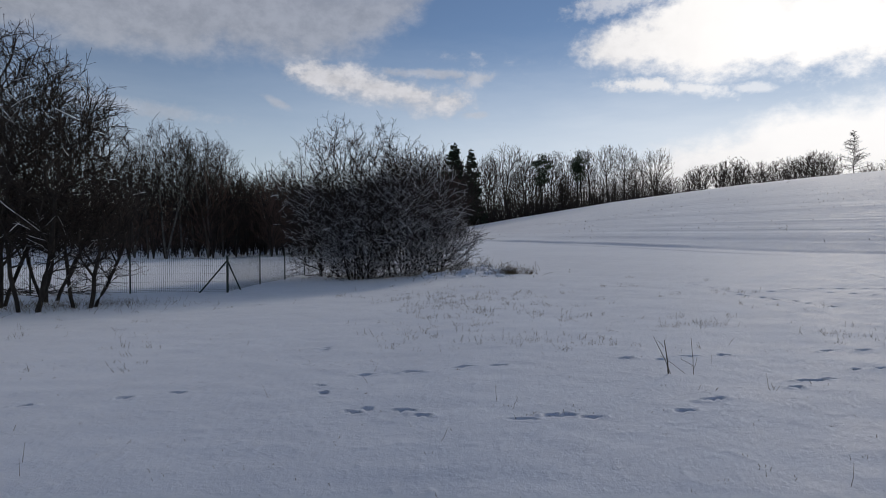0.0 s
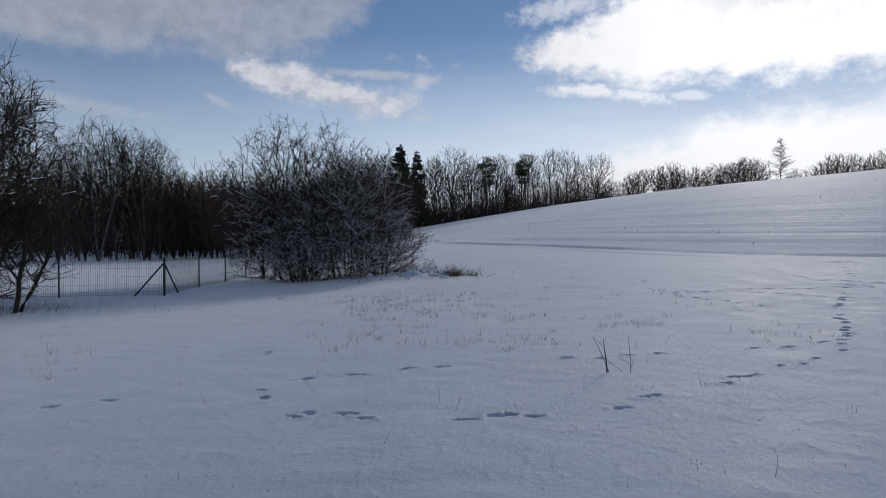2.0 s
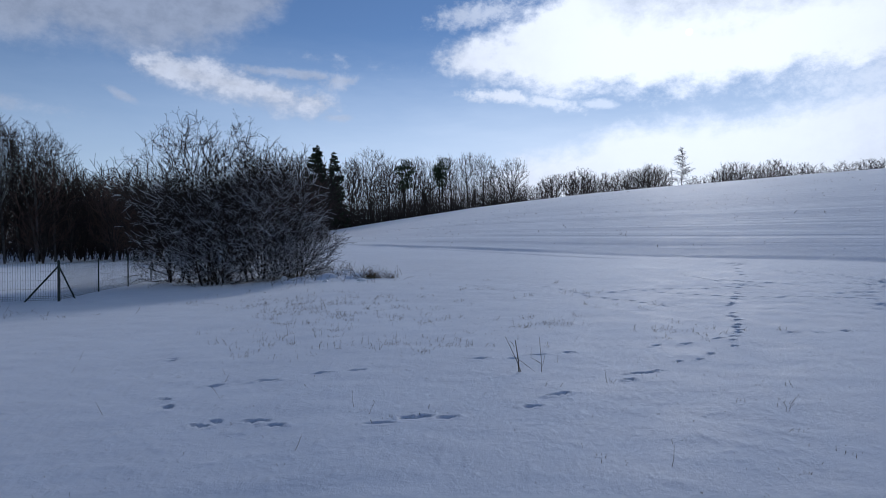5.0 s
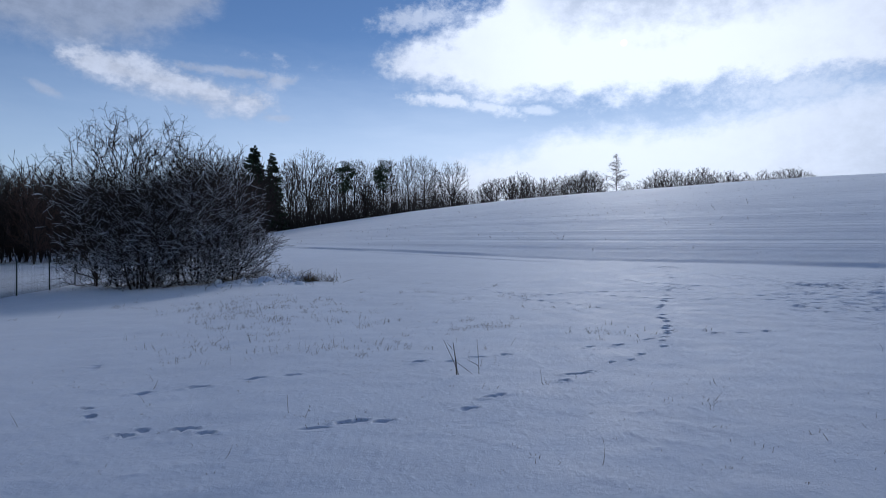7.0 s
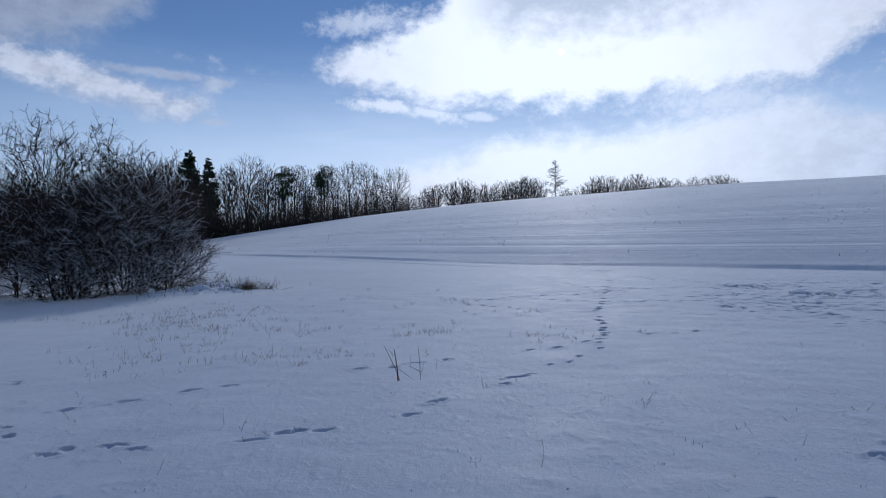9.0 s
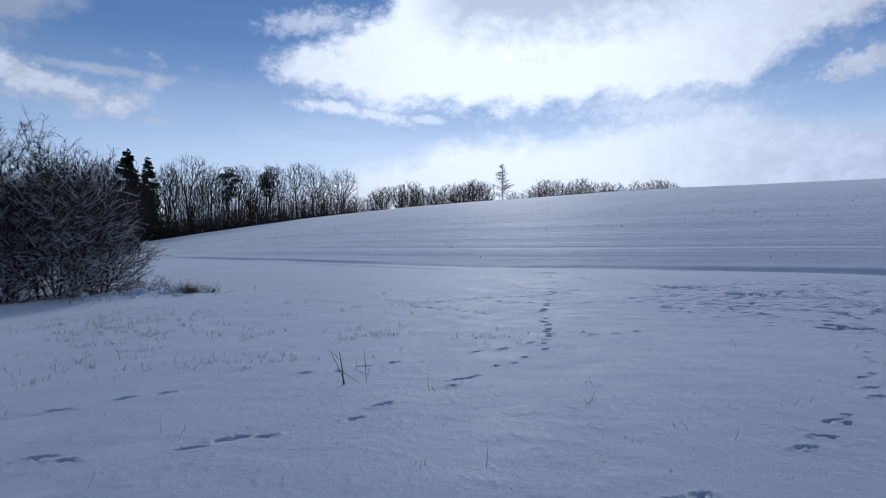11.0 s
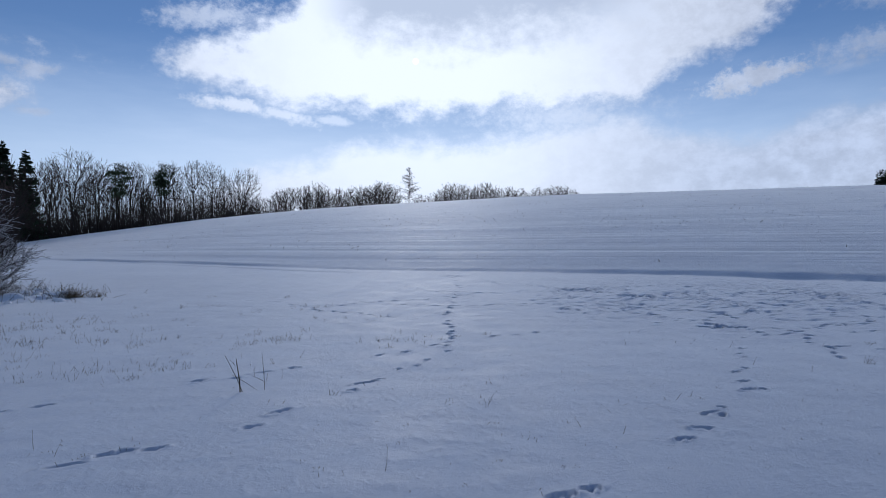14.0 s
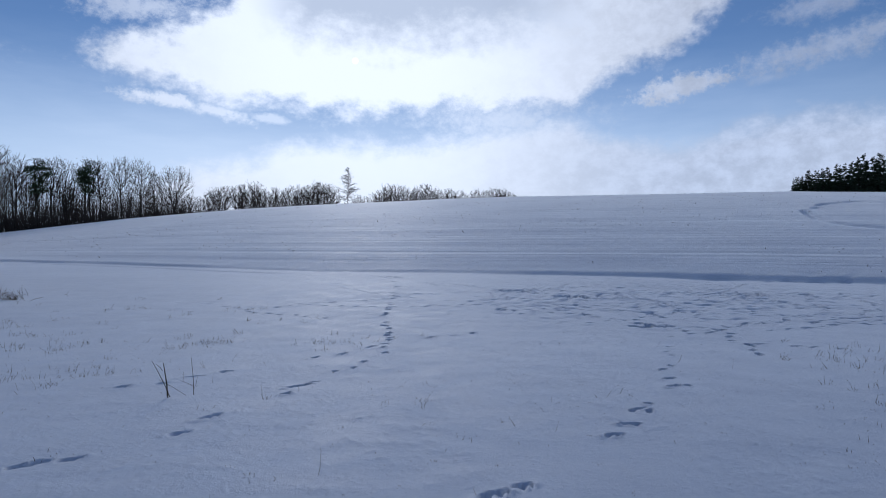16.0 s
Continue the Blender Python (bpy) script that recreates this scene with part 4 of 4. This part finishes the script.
# spruce wood on the crest
for n in range(46):
    a = 70.2 + 11 * ((n + r.random()) / 46) ** 1.2
    d = r.uniform(122, 150)
    top = float(np.interp(a, [70, 70.6, 71.7, 73, 74.6, 80], [6.4, 6.9, 7.4, 7.6, 8.1, 8.3])) - r.uniform(0, 0.6)
    x, y = at_bearing(a, d)
    s = max((EYE + d * math.tan(radians(top)) - ground_z(x, y)) / 16.5, 0.2)
    place_copy(young[r.integers(0, 2)], x, y, r.uniform(0, 6.3), s, "dark spruce of the plantation on the field's crest")
for o in spruces + young + pines:
    remove(o)

# ---- trees and thicket behind the fenced plot ----
PALE = "pale-barked birch with fine bare twigs behind the fenced plot"
birches = [wood_tree(341, 12.5, PALE, bark=BIRCH, name="birch_tree", forks=2, dome=0.2, base=0.22, bole=0.75, goals=420, thick=0.0075, twigs=2, twig_len=0.075, twig_rad=0.0085, droop=-0.2, tip=0.010, second=2),
           wood_tree(342, 11.5, PALE, bark=BIRCH, name="birch_tree", dome=0.19, base=0.22, bole=0.8, goals=400, thick=0.008, twigs=2, twig_len=0.075, twig_rad=0.0085, droop=-0.2, tip=0.010, second=2)]
BUSHY = dict(name="thicket_tree", thick=0.009, bole=0.4, egg=0.3, tip=0.012, twig_rad=0.009, twig_len=0.08, step=0.08, skip=0.15)
low = [wood_tree(351, 8, "dense dark bare tree in the thicket", forks=4, dome=0.38, base=0.1, goals=280, **BUSHY),
       wood_tree(352, 7.5, "dense red-brown bare tree in the thicket", twig=TWIG_RED, forks=5, dome=0.4, base=0.06, goals=280, **BUSHY),
       wood_tree(353, 8.5, "dark many-stemmed tree in the thicket", forks=3, dome=0.32, base=0.14, goals=260, **BUSHY)]
for a, d, k, s in [(-23.4, 60, 0, 1.0), (-22.2, 62, 1, 1.02), (-20.2, 61, 0, 0.93), (-19.0, 63, 1, 0.95), (-24.8, 63, 1, 0.95), (-21.2, 66, 0, 1.0), (-25.8, 66, 0, 0.9), (-18.0, 66, 1, 0.8)]:
    place_copy(birches[k], *at_bearing(a, d), r.uniform(0, 6.3), s)
for n in range(46):
    a = -42 + 44 * (n + r.random()) / 46
    d = r.uniform(60, 80) + 22 * float(smooth((-26 - a) / 5))
    place_copy(low[r.integers(0, 3)], *at_bearing(a, d), r.uniform(0, 6.3), r.uniform(0.75, 1.12))
for n in range(22):
    place_copy(low[r.integers(0, 3)], *at_bearing(-21 + 13 * (n + r.random()) / 22, r.uniform(60, 74)), r.uniform(0, 6.3), r.uniform(0.9, 1.1))
for n in range(18):
    place_copy(plain[r.integers(0, 2)], *at_bearing(-42 + 40 * (n + r.random()) / 18, r.uniform(98, 125)), r.uniform(0, 6.3), r.uniform(0.55, 0.75), "bare tree far behind the fenced plot")
for o in oaks + plain + distant + birches + low:
    remove(o)


# ---- undergrowth at the foot of the wood ----
def undergrowth(name, label, count, sector, reach, tall, seed, thick=0.045):
    r = np.random.default_rng(seed)
    a, d = r.uniform(*sector, count), r.uniform(*reach, count)
    d = d + 22 * smooth((-26 - a) / 5)
    x, y = d * np.sin(np.radians(a)), d * np.cos(np.radians(a))
    foot = np.stack([x, y, lie(x, y) - 0.1], -1)
    long = (tall[0] + (tall[1] - tall[0]) * r.random(count) ** 1.4) * np.interp(a, [0, 8, 19], [1.25, 1.0, 0.6])
    way = np.stack([r.normal(0, 0.2, count), r.normal(0, 0.2, count), np.ones(count)], -1)
    p, q = shoots(r, foot, way, long, np.full(count, thick), np.full(count, thick * 0.35), 3, 0.12, 0.03)
    p1, q1, l1 = branch(r, p, q, long, 4, 0.15, 1.0, 42, 0.45, 2, 0.15, 0.04, tip=thick * 0.5)
    p2, q2, l2 = branch(r, p1, q1, l1, 1, 0.2, 1.0, 42, 0.6, 2, 0.15, 0.04, tip=thick * 0.42)
    return tagged(new(name, mesh_from(name, *joined([tubes(p, q, 3), tubes(p1, q1, 3), tubes(p2, q2, 3)]), TWIG)), label, "undergrowth", kind="stuff")


undergrowth("undergrowth", "dark bare saplings at the foot of the wood", 2300, (-6, 19.6), (141, 178), (0.8, 9.5), 61, 0.036)
undergrowth("undergrowth", "dark bare saplings in the depth of the wood", 900, (-6, 19.6), (180, 230), (2.0, 9.0), 65, 0.06)
undergrowth("undergrowth", "low bare scrub beyond the field's crest", 600, (18.5, 40), (160, 190), (1.0, 4.5), 62)
undergrowth("undergrowth", "dark tangled scrub under the thicket trees", 1100, (-42, 2), (64, 105), (0.6, 3.6), 63, 0.035)
undergrowth("undergrowth", "dark close-grown saplings behind the fenced plot", 2200, (-42, 2), (86, 118), (3.0, 9.5), 66, 0.06)


def pole_stand(count, seed):
    """Slim trunks standing close in the depth of the wood."""
    r = np.random.default_rng(seed)
    a, d = r.uniform(-6, 19.5, count), r.uniform(150, 215, count)
    x, y = d * np.sin(np.radians(a)), d * np.cos(np.radians(a))
    way = np.stack([r.normal(0, 0.05, count), r.normal(0, 0.05, count), np.ones(count)], -1)
    p, q = shoots(r, np.stack([x, y, lie(x, y) - 0.2], -1), way, r.uniform(3, 10, count) * np.interp(a, [-6, 10, 19.5], [1.2, 1.1, 0.75]), r.uniform(0.035, 0.09, count), np.full(count, 0.02), 4, 0.04, 0.02)
    return tagged(new("sapling_stand", mesh_from("sapling_stand", *tubes(p, q, 4), BARK)), "close-set slim dark trunks inside the bare wood", "saplings", kind="stuff")


pole_stand(1500, 64)


# ---- the mesh fence ----
FENCE = [(-17.9, 18.7), (-15.1, 18.9), (-12.25, 19.12), (-9.39, 19.34), (-6.57, 19.63), (-6.6, 23.18), (-6.34, 25.73), (-6.13, 28.35), (-6.05, 31.4), (-5.9, 34.4)]
FENCE_H = 1.05


def bars(rows, radius, sides=4):
    pts = np.array(rows, float)
    return tubes(pts, np.full(pts.shape[:2], radius), sides)


def build_fence():
    ob = tagged(new("mesh_fence"), "dark green steel mesh fence with thin posts in snow", "fence", kind="")
    zs = [ground_z(x, y) for x, y in FENCE]
    for n, ((x, y), z) in enumerate(zip(FENCE, zs)):
        corner = n == 4
        v, f = bars([[(x, y, z - 0.2), (x, y, z + FENCE_H + 0.06)]], 0.035 if corner else 0.024, 10)
        post = part("post", mesh_from("post", v, f, STEEL), ob)
        cap = bmesh.new()
        bmesh.ops.create_uvsphere(cap, u_segments=10, v_segments=6, radius=0.04 if corner else 0.03)
        bmesh.ops.scale(cap, vec=(1, 1, 0.6), verts=cap.verts)
        bmesh.ops.translate(cap, vec=(x, y, z + FENCE_H + 0.06), verts=cap.verts)
        me = bpy.data.meshes.new("cap")
        cap.to_mesh(me)
        cap.free()
        me.materials.append(STEEL)
        part("cap", me, post)
    for n in range(len(FENCE) - 1):
        (x0, y0), (x1, y1), z0, z1 = FENCE[n], FENCE[n + 1], zs[n], zs[n + 1]
        d = math.hypot(x1 - x0, y1 - y0)
        wires = []
        for k in range(1, int(d / 0.06)):
            f = k * 0.06 / d
            x, y, z = x0 + f * (x1 - x0), y0 + f * (y1 - y0), z0 + f * (z1 - z0)
            wires.append([(x, y, z + 0.03), (x, y, z + FENCE_H)])
        v1 = bars(wires, 0.0034, 3)
        v2 = bars([[(x0, y0, z0 + h), (x1, y1, z1 + h)] for h in (0.04, 0.09, 0.14, 0.34, 0.58, 0.82, FENCE_H - 0.01)], 0.0035, 3)
        part("mesh_panel", mesh_from("mesh_panel", *joined([v1, v2]), STEEL), ob)
    x, y = FENCE[4]
    for fx, fy in ((-7.42, 19.45), (-6.45, 20.6)):
        z = ground_z(fx, fy)
        v, f = bars([[(fx, fy, z - 0.08), (x, y, zs[4] + FENCE_H * 0.93)]], 0.024, 8)
        part("brace", mesh_from("brace", v, f, STEEL), ob)


build_fence()


# ---- dry stalks and grass ----
def blades(r, x, y, height, lean, width):
    n = len(x)
    z = lie(x, y) + relief(x, y)
    foot = np.stack([x, y, z - 0.03], -1)
    way = np.stack([r.normal(0, lean, n), r.normal(0, lean, n), np.ones(n)], -1)
    return tubes(*shoots(r, foot, way, height, width, width * 0.4, 3, 0.12, 0.0), 3)


def grass():
    r = np.random.default_rng(71)
    n = 5200  # loose tufts
    a, d = np.radians(r.uniform(-36, 78, n)), np.sqrt(r.uniform(2.6 ** 2, 22.0 ** 2, n))
    x, y = d * np.sin(a), d * np.cos(a)
    patch = value_noise(x / 2.2, y / 1.6, 31) + 0.5 * value_noise(x / 0.7, y / 0.6, 32)
    keep = (patch + r.normal(0, 0.14, n) > 0.13) & ((y < 17) | (x > -3)) & ((d < 13) | (x < 8)) & ((d < 17) | (r.random(n) < 0.4)) & ((d > 7) | (r.random(n) < 0.5)) & ((a > -0.17) | (r.random(n) < 0.2))
    x, y, d = x[keep], y[keep], d[keep]
    count = r.integers(3, 11, len(x))
    x, y, d = np.repeat(x, count), np.repeat(y, count), np.repeat(d, count)
    n = len(x)
    rows = [blades(r, x + r.normal(0, 0.06, n), y + r.normal(0, 0.06, n), np.clip(d / 9, 0.5, 1.15) * r.uniform(0.04, 0.15, n) * r.uniform(0.45, 1.1, n), 0.4, np.full(n, 0.0025))]
    n = 3200  # short tips close to the path
    a, d = np.radians(r.uniform(-36, 78, n)), np.sqrt(r.uniform(2.6 ** 2, 13.0 ** 2, n))
    x, y = d * np.sin(a), d * np.cos(a)
    keep = value_noise(x / 1.6, y / 1.2, 36) + r.normal(0, 0.15, n) > 0.05
    x, y = x[keep], y[keep]
    n = len(x)
    rows.append(blades(r, x, y, r.uniform(0.03, 0.065, n), 0.9, np.full(n, 0.0022)))
    n = 40  # taller single stalks
    a, d = np.radians(r.uniform(-36, 78, n)), np.sqrt(r.uniform(3.0 ** 2, 12.0 ** 2, n))
    rows.append(blades(r, d * np.sin(a), d * np.cos(a), r.uniform(0.08, 0.2, n), 0.3, np.full(n, 0.0018)))
    n = 130  # stout dead sprigs
    a, d = np.radians(r.uniform(-36, 78, n)), np.sqrt(r.uniform(2.8 ** 2, 9.0 ** 2, n))
    x, y = np.repeat(d * np.sin(a), 5), np.repeat(d * np.cos(a), 5)
    n = len(x)
    rows.append(blades(r, x + r.normal(0, 0.012, n), y + r.normal(0, 0.012, n), r.uniform(0.025, 0.06, n), 0.5, np.full(n, 0.002)))
    tagged(new("dry_grass", mesh_from("dry_grass", *joined(rows), DRY)), "sparse dry grass tips poking through the snow", "grass", kind="stuff")
    n = 9000
    v, u = r.uniform(-60, 90, n), r.uniform(1.5, 80, n)
    c, s = math.cos(radians(LINE_AZ)), math.sin(radians(LINE_AZ))
    u = np.round(u / 1.5) * 1.5 + r.normal(0, 0.45, n)
    x, y = (u + LINE_FAR) * s + v * c, (u + LINE_FAR) * c - v * s
    keep = (value_noise(x / 5, y / 5, 33) + value_noise(x / 1.1, y / 1.1, 34) > 0.16)
    x, y = x[keep], y[keep]
    n = len(x)
    tagged(new("field_stubble", mesh_from("field_stubble", *blades(r, x, y, r.uniform(0.06, 0.11, n) * r.choice([1.0, 1.0, 1.0, 1.9], n), 0.7, r.uniform(0.008, 0.024, n)), STUBBLE)),
           "dark stubble and clods poking through the field's snow", "stubble", kind="stuff")


grass()


def stalk(name, label, x, y, rods, mat):
    """Thin rods, each from a foot to a tip, bent a little."""
    ob = thing(name, x, y, label, "dead stalk", "dead stalks in the meadow", sink=0.04)
    for (ax, az_), (bx, bz), thick in rods:
        pts = np.array([[(ax, 0, az_), (0.55 * ax + 0.45 * bx + 0.012, 0.01, 0.55 * az_ + 0.45 * bz), (bx, 0.0, bz)]], float)
        part("stem", mesh_from("stem", *tubes(pts, np.array([[thick, thick * 0.8, thick * 0.4]]), 5), mat), ob)
    return ob


stalk("dead_stalk", "dark dead forked stalk standing in the snow", 2.55, 7.47,
      [((0.0, 0.0), (-0.05, 0.42), 0.009), ((0.03, 0.02), (-0.17, 0.46), 0.0045), ((-0.09, 0.24), (0.2, 0.03), 0.0028), ((-0.06, 0.34), (-0.13, 0.42), 0.003)], STUBBLE)
stalk("dead_stalk", "thin dead stalk standing in the snow", 2.82, 7.44,
      [((0.0, 0.0), (-0.03, 0.46), 0.0035), ((-0.01, 0.14), (-0.15, 0.22), 0.0025), ((0.0, 0.1), (0.04, 0.24), 0.002)], STUBBLE)


def brush_pile(x, y):
    """A low heap of brush and frozen clods under snow, with dry grass in it."""
    r = np.random.default_rng(81)
    ob = thing("brush_heap", x, y, "low snow-covered brush heap with dry grass beside the shrubs", "brush heap", sink=0.08)
    for k in range(18):
        n = 12
        th = np.linspace(0, 2 * math.pi, n, endpoint=False)
        rows, size, high = [], r.uniform(0.06, 0.16), r.uniform(0.06, 0.14)
        cx, cy = r.normal(-0.3, 0.9), r.normal(0.5, 1.2)
        for lift, grow in ((-0.5, 1.1), (0.35, 0.9), (0.8, 0.55), (0.97, 0.22)):
            w = size * grow * (1 + 0.22 * r.normal(size=n))
            rows.append(np.stack([cx + w * np.cos(th) * 1.4, cy + w * np.sin(th), ground_z(x + cx, y + cy) - ground_z(x, y) + 0.08 + lift * high * (1 + 0.15 * r.normal(size=n))], -1))
        verts = np.concatenate(rows)
        i, j = np.meshgrid(np.arange(3), np.arange(n), indexing="ij")
        a, b = i * n + j, i * n + (j + 1) % n
        quads = np.stack([a, b, b + n, a + n], -1).reshape(-1, 4)
        top = len(verts)
        verts = np.concatenate([verts, [verts[-n:].mean(0)]])
        fan = np.stack([3 * n + np.arange(n), 3 * n + (np.arange(n) + 1) % n, np.full(n, top)], -1)
        part("snow_clod", mesh_from("snow_clod", verts, [quads, fan], CAP_SNOW), ob)
    for name, count, tall, thick, mat in (("dry_grass", 480, 0.4, 0.0042, DRY), ("brushwood", 300, 0.5, 0.0055, STUBBLE)):
        g = r.normal(0, (1.2, 1.3), (count, 2)) + np.array([-0.4, 0.6])
        if name == "dry_grass":
            g[:330] = np.array([1.0, -0.9]) + r.normal(0, (0.2, 0.16), (330, 2))
            g[330:390] = np.array([1.7, -0.9]) + r.normal(0, (0.12, 0.15), (60, 2))
        else:
            g[:40] = np.array([0.1, 4.0]) + r.normal(0, (0.35, 0.5), (40, 2))
        foot = np.c_[g, lie(x + g[:, 0], y + g[:, 1]) + relief(x + g[:, 0], y + g[:, 1]) - ground_z(x, y) + 0.05]
        way = np.c_[r.normal(0, 0.45, count), r.normal(0, 0.4, count), np.ones(count)]
        p, q = shoots(r, foot, way, r.uniform(0.25, 1, count) * tall, np.full(count, thick), np.full(count, thick * 0.5), 4, 0.16, -0.12)
        stuff(name, mesh_from(name, *tubes(p, q, 3), mat), ob, "dry yellow grass" if name == "dry_grass" else "dark brushwood sticks")


brush_pile(1.35, 23.6)


def litter(label, spots, seed):
    """Dry grass and fallen stems round the feet of shrubs and trees."""
    r = np.random.default_rng(seed)
    rows = []
    for a, d, wide, deep, count in spots:
        x0, y0 = at_bearing(a, d)
        x, y = x0 + r.normal(0, wide, count), y0 + r.normal(0, deep, count)
        rows.append(blades(r, x, y, r.uniform(0.05, 0.3, count), 0.8, np.full(count, 0.003)))
    return tagged(new("dry_litter", mesh_from("dry_litter", *joined(rows), DRY)), label, "dry grass", kind="stuff")


litter("dry grass and fallen stems under the bare trees", [(-34, 18.4, 1.2, 0.6, 450), (-31, 18.6, 1.5, 0.6, 450), (-28, 18.4, 1.0, 0.4, 250)], 82)
litter("dry grass and fallen stems under the thorn shrubs", [(-3.0, 25.0, 1.0, 0.4, 420), (-0.6, 24.6, 0.7, 0.5, 260), (-7, 25.5, 1.5, 0.4, 250)], 83)


def fallen_brush():
    """Dark fallen branches lying along the fence under the trees."""
    r = np.random.default_rng(92)
    n = 90
    x, y = r.uniform(-14.5, -10.6, n), 19.0 + r.normal(0, 0.3, n)
    foot = np.stack([x, y, lie(x, y) + r.uniform(0.0, 0.16, n)], -1)
    way = np.stack([r.normal(0, 1.0, n), r.normal(0, 0.4, n), r.uniform(-0.05, 0.3, n)], -1)
    long = r.uniform(0.4, 1.3, n)
    p, q = shoots(r, foot, way, long, np.full(n, 0.010), np.full(n, 0.004), 5, 0.14, -0.04)
    p1, q1, l1 = branch(r, p, q, long, 3, 0.2, 1.0, 45, 0.45, 3, 0.12, 0.02, tip=0.004)
    tagged(new("fallen_brush", mesh_from("fallen_brush", *joined([tubes(p, q, 4), tubes(p1, q1, 3)]), BARK_SNOWY)), "dark fallen branches lying along the fence", "brushwood", kind="stuff")


fallen_brush()
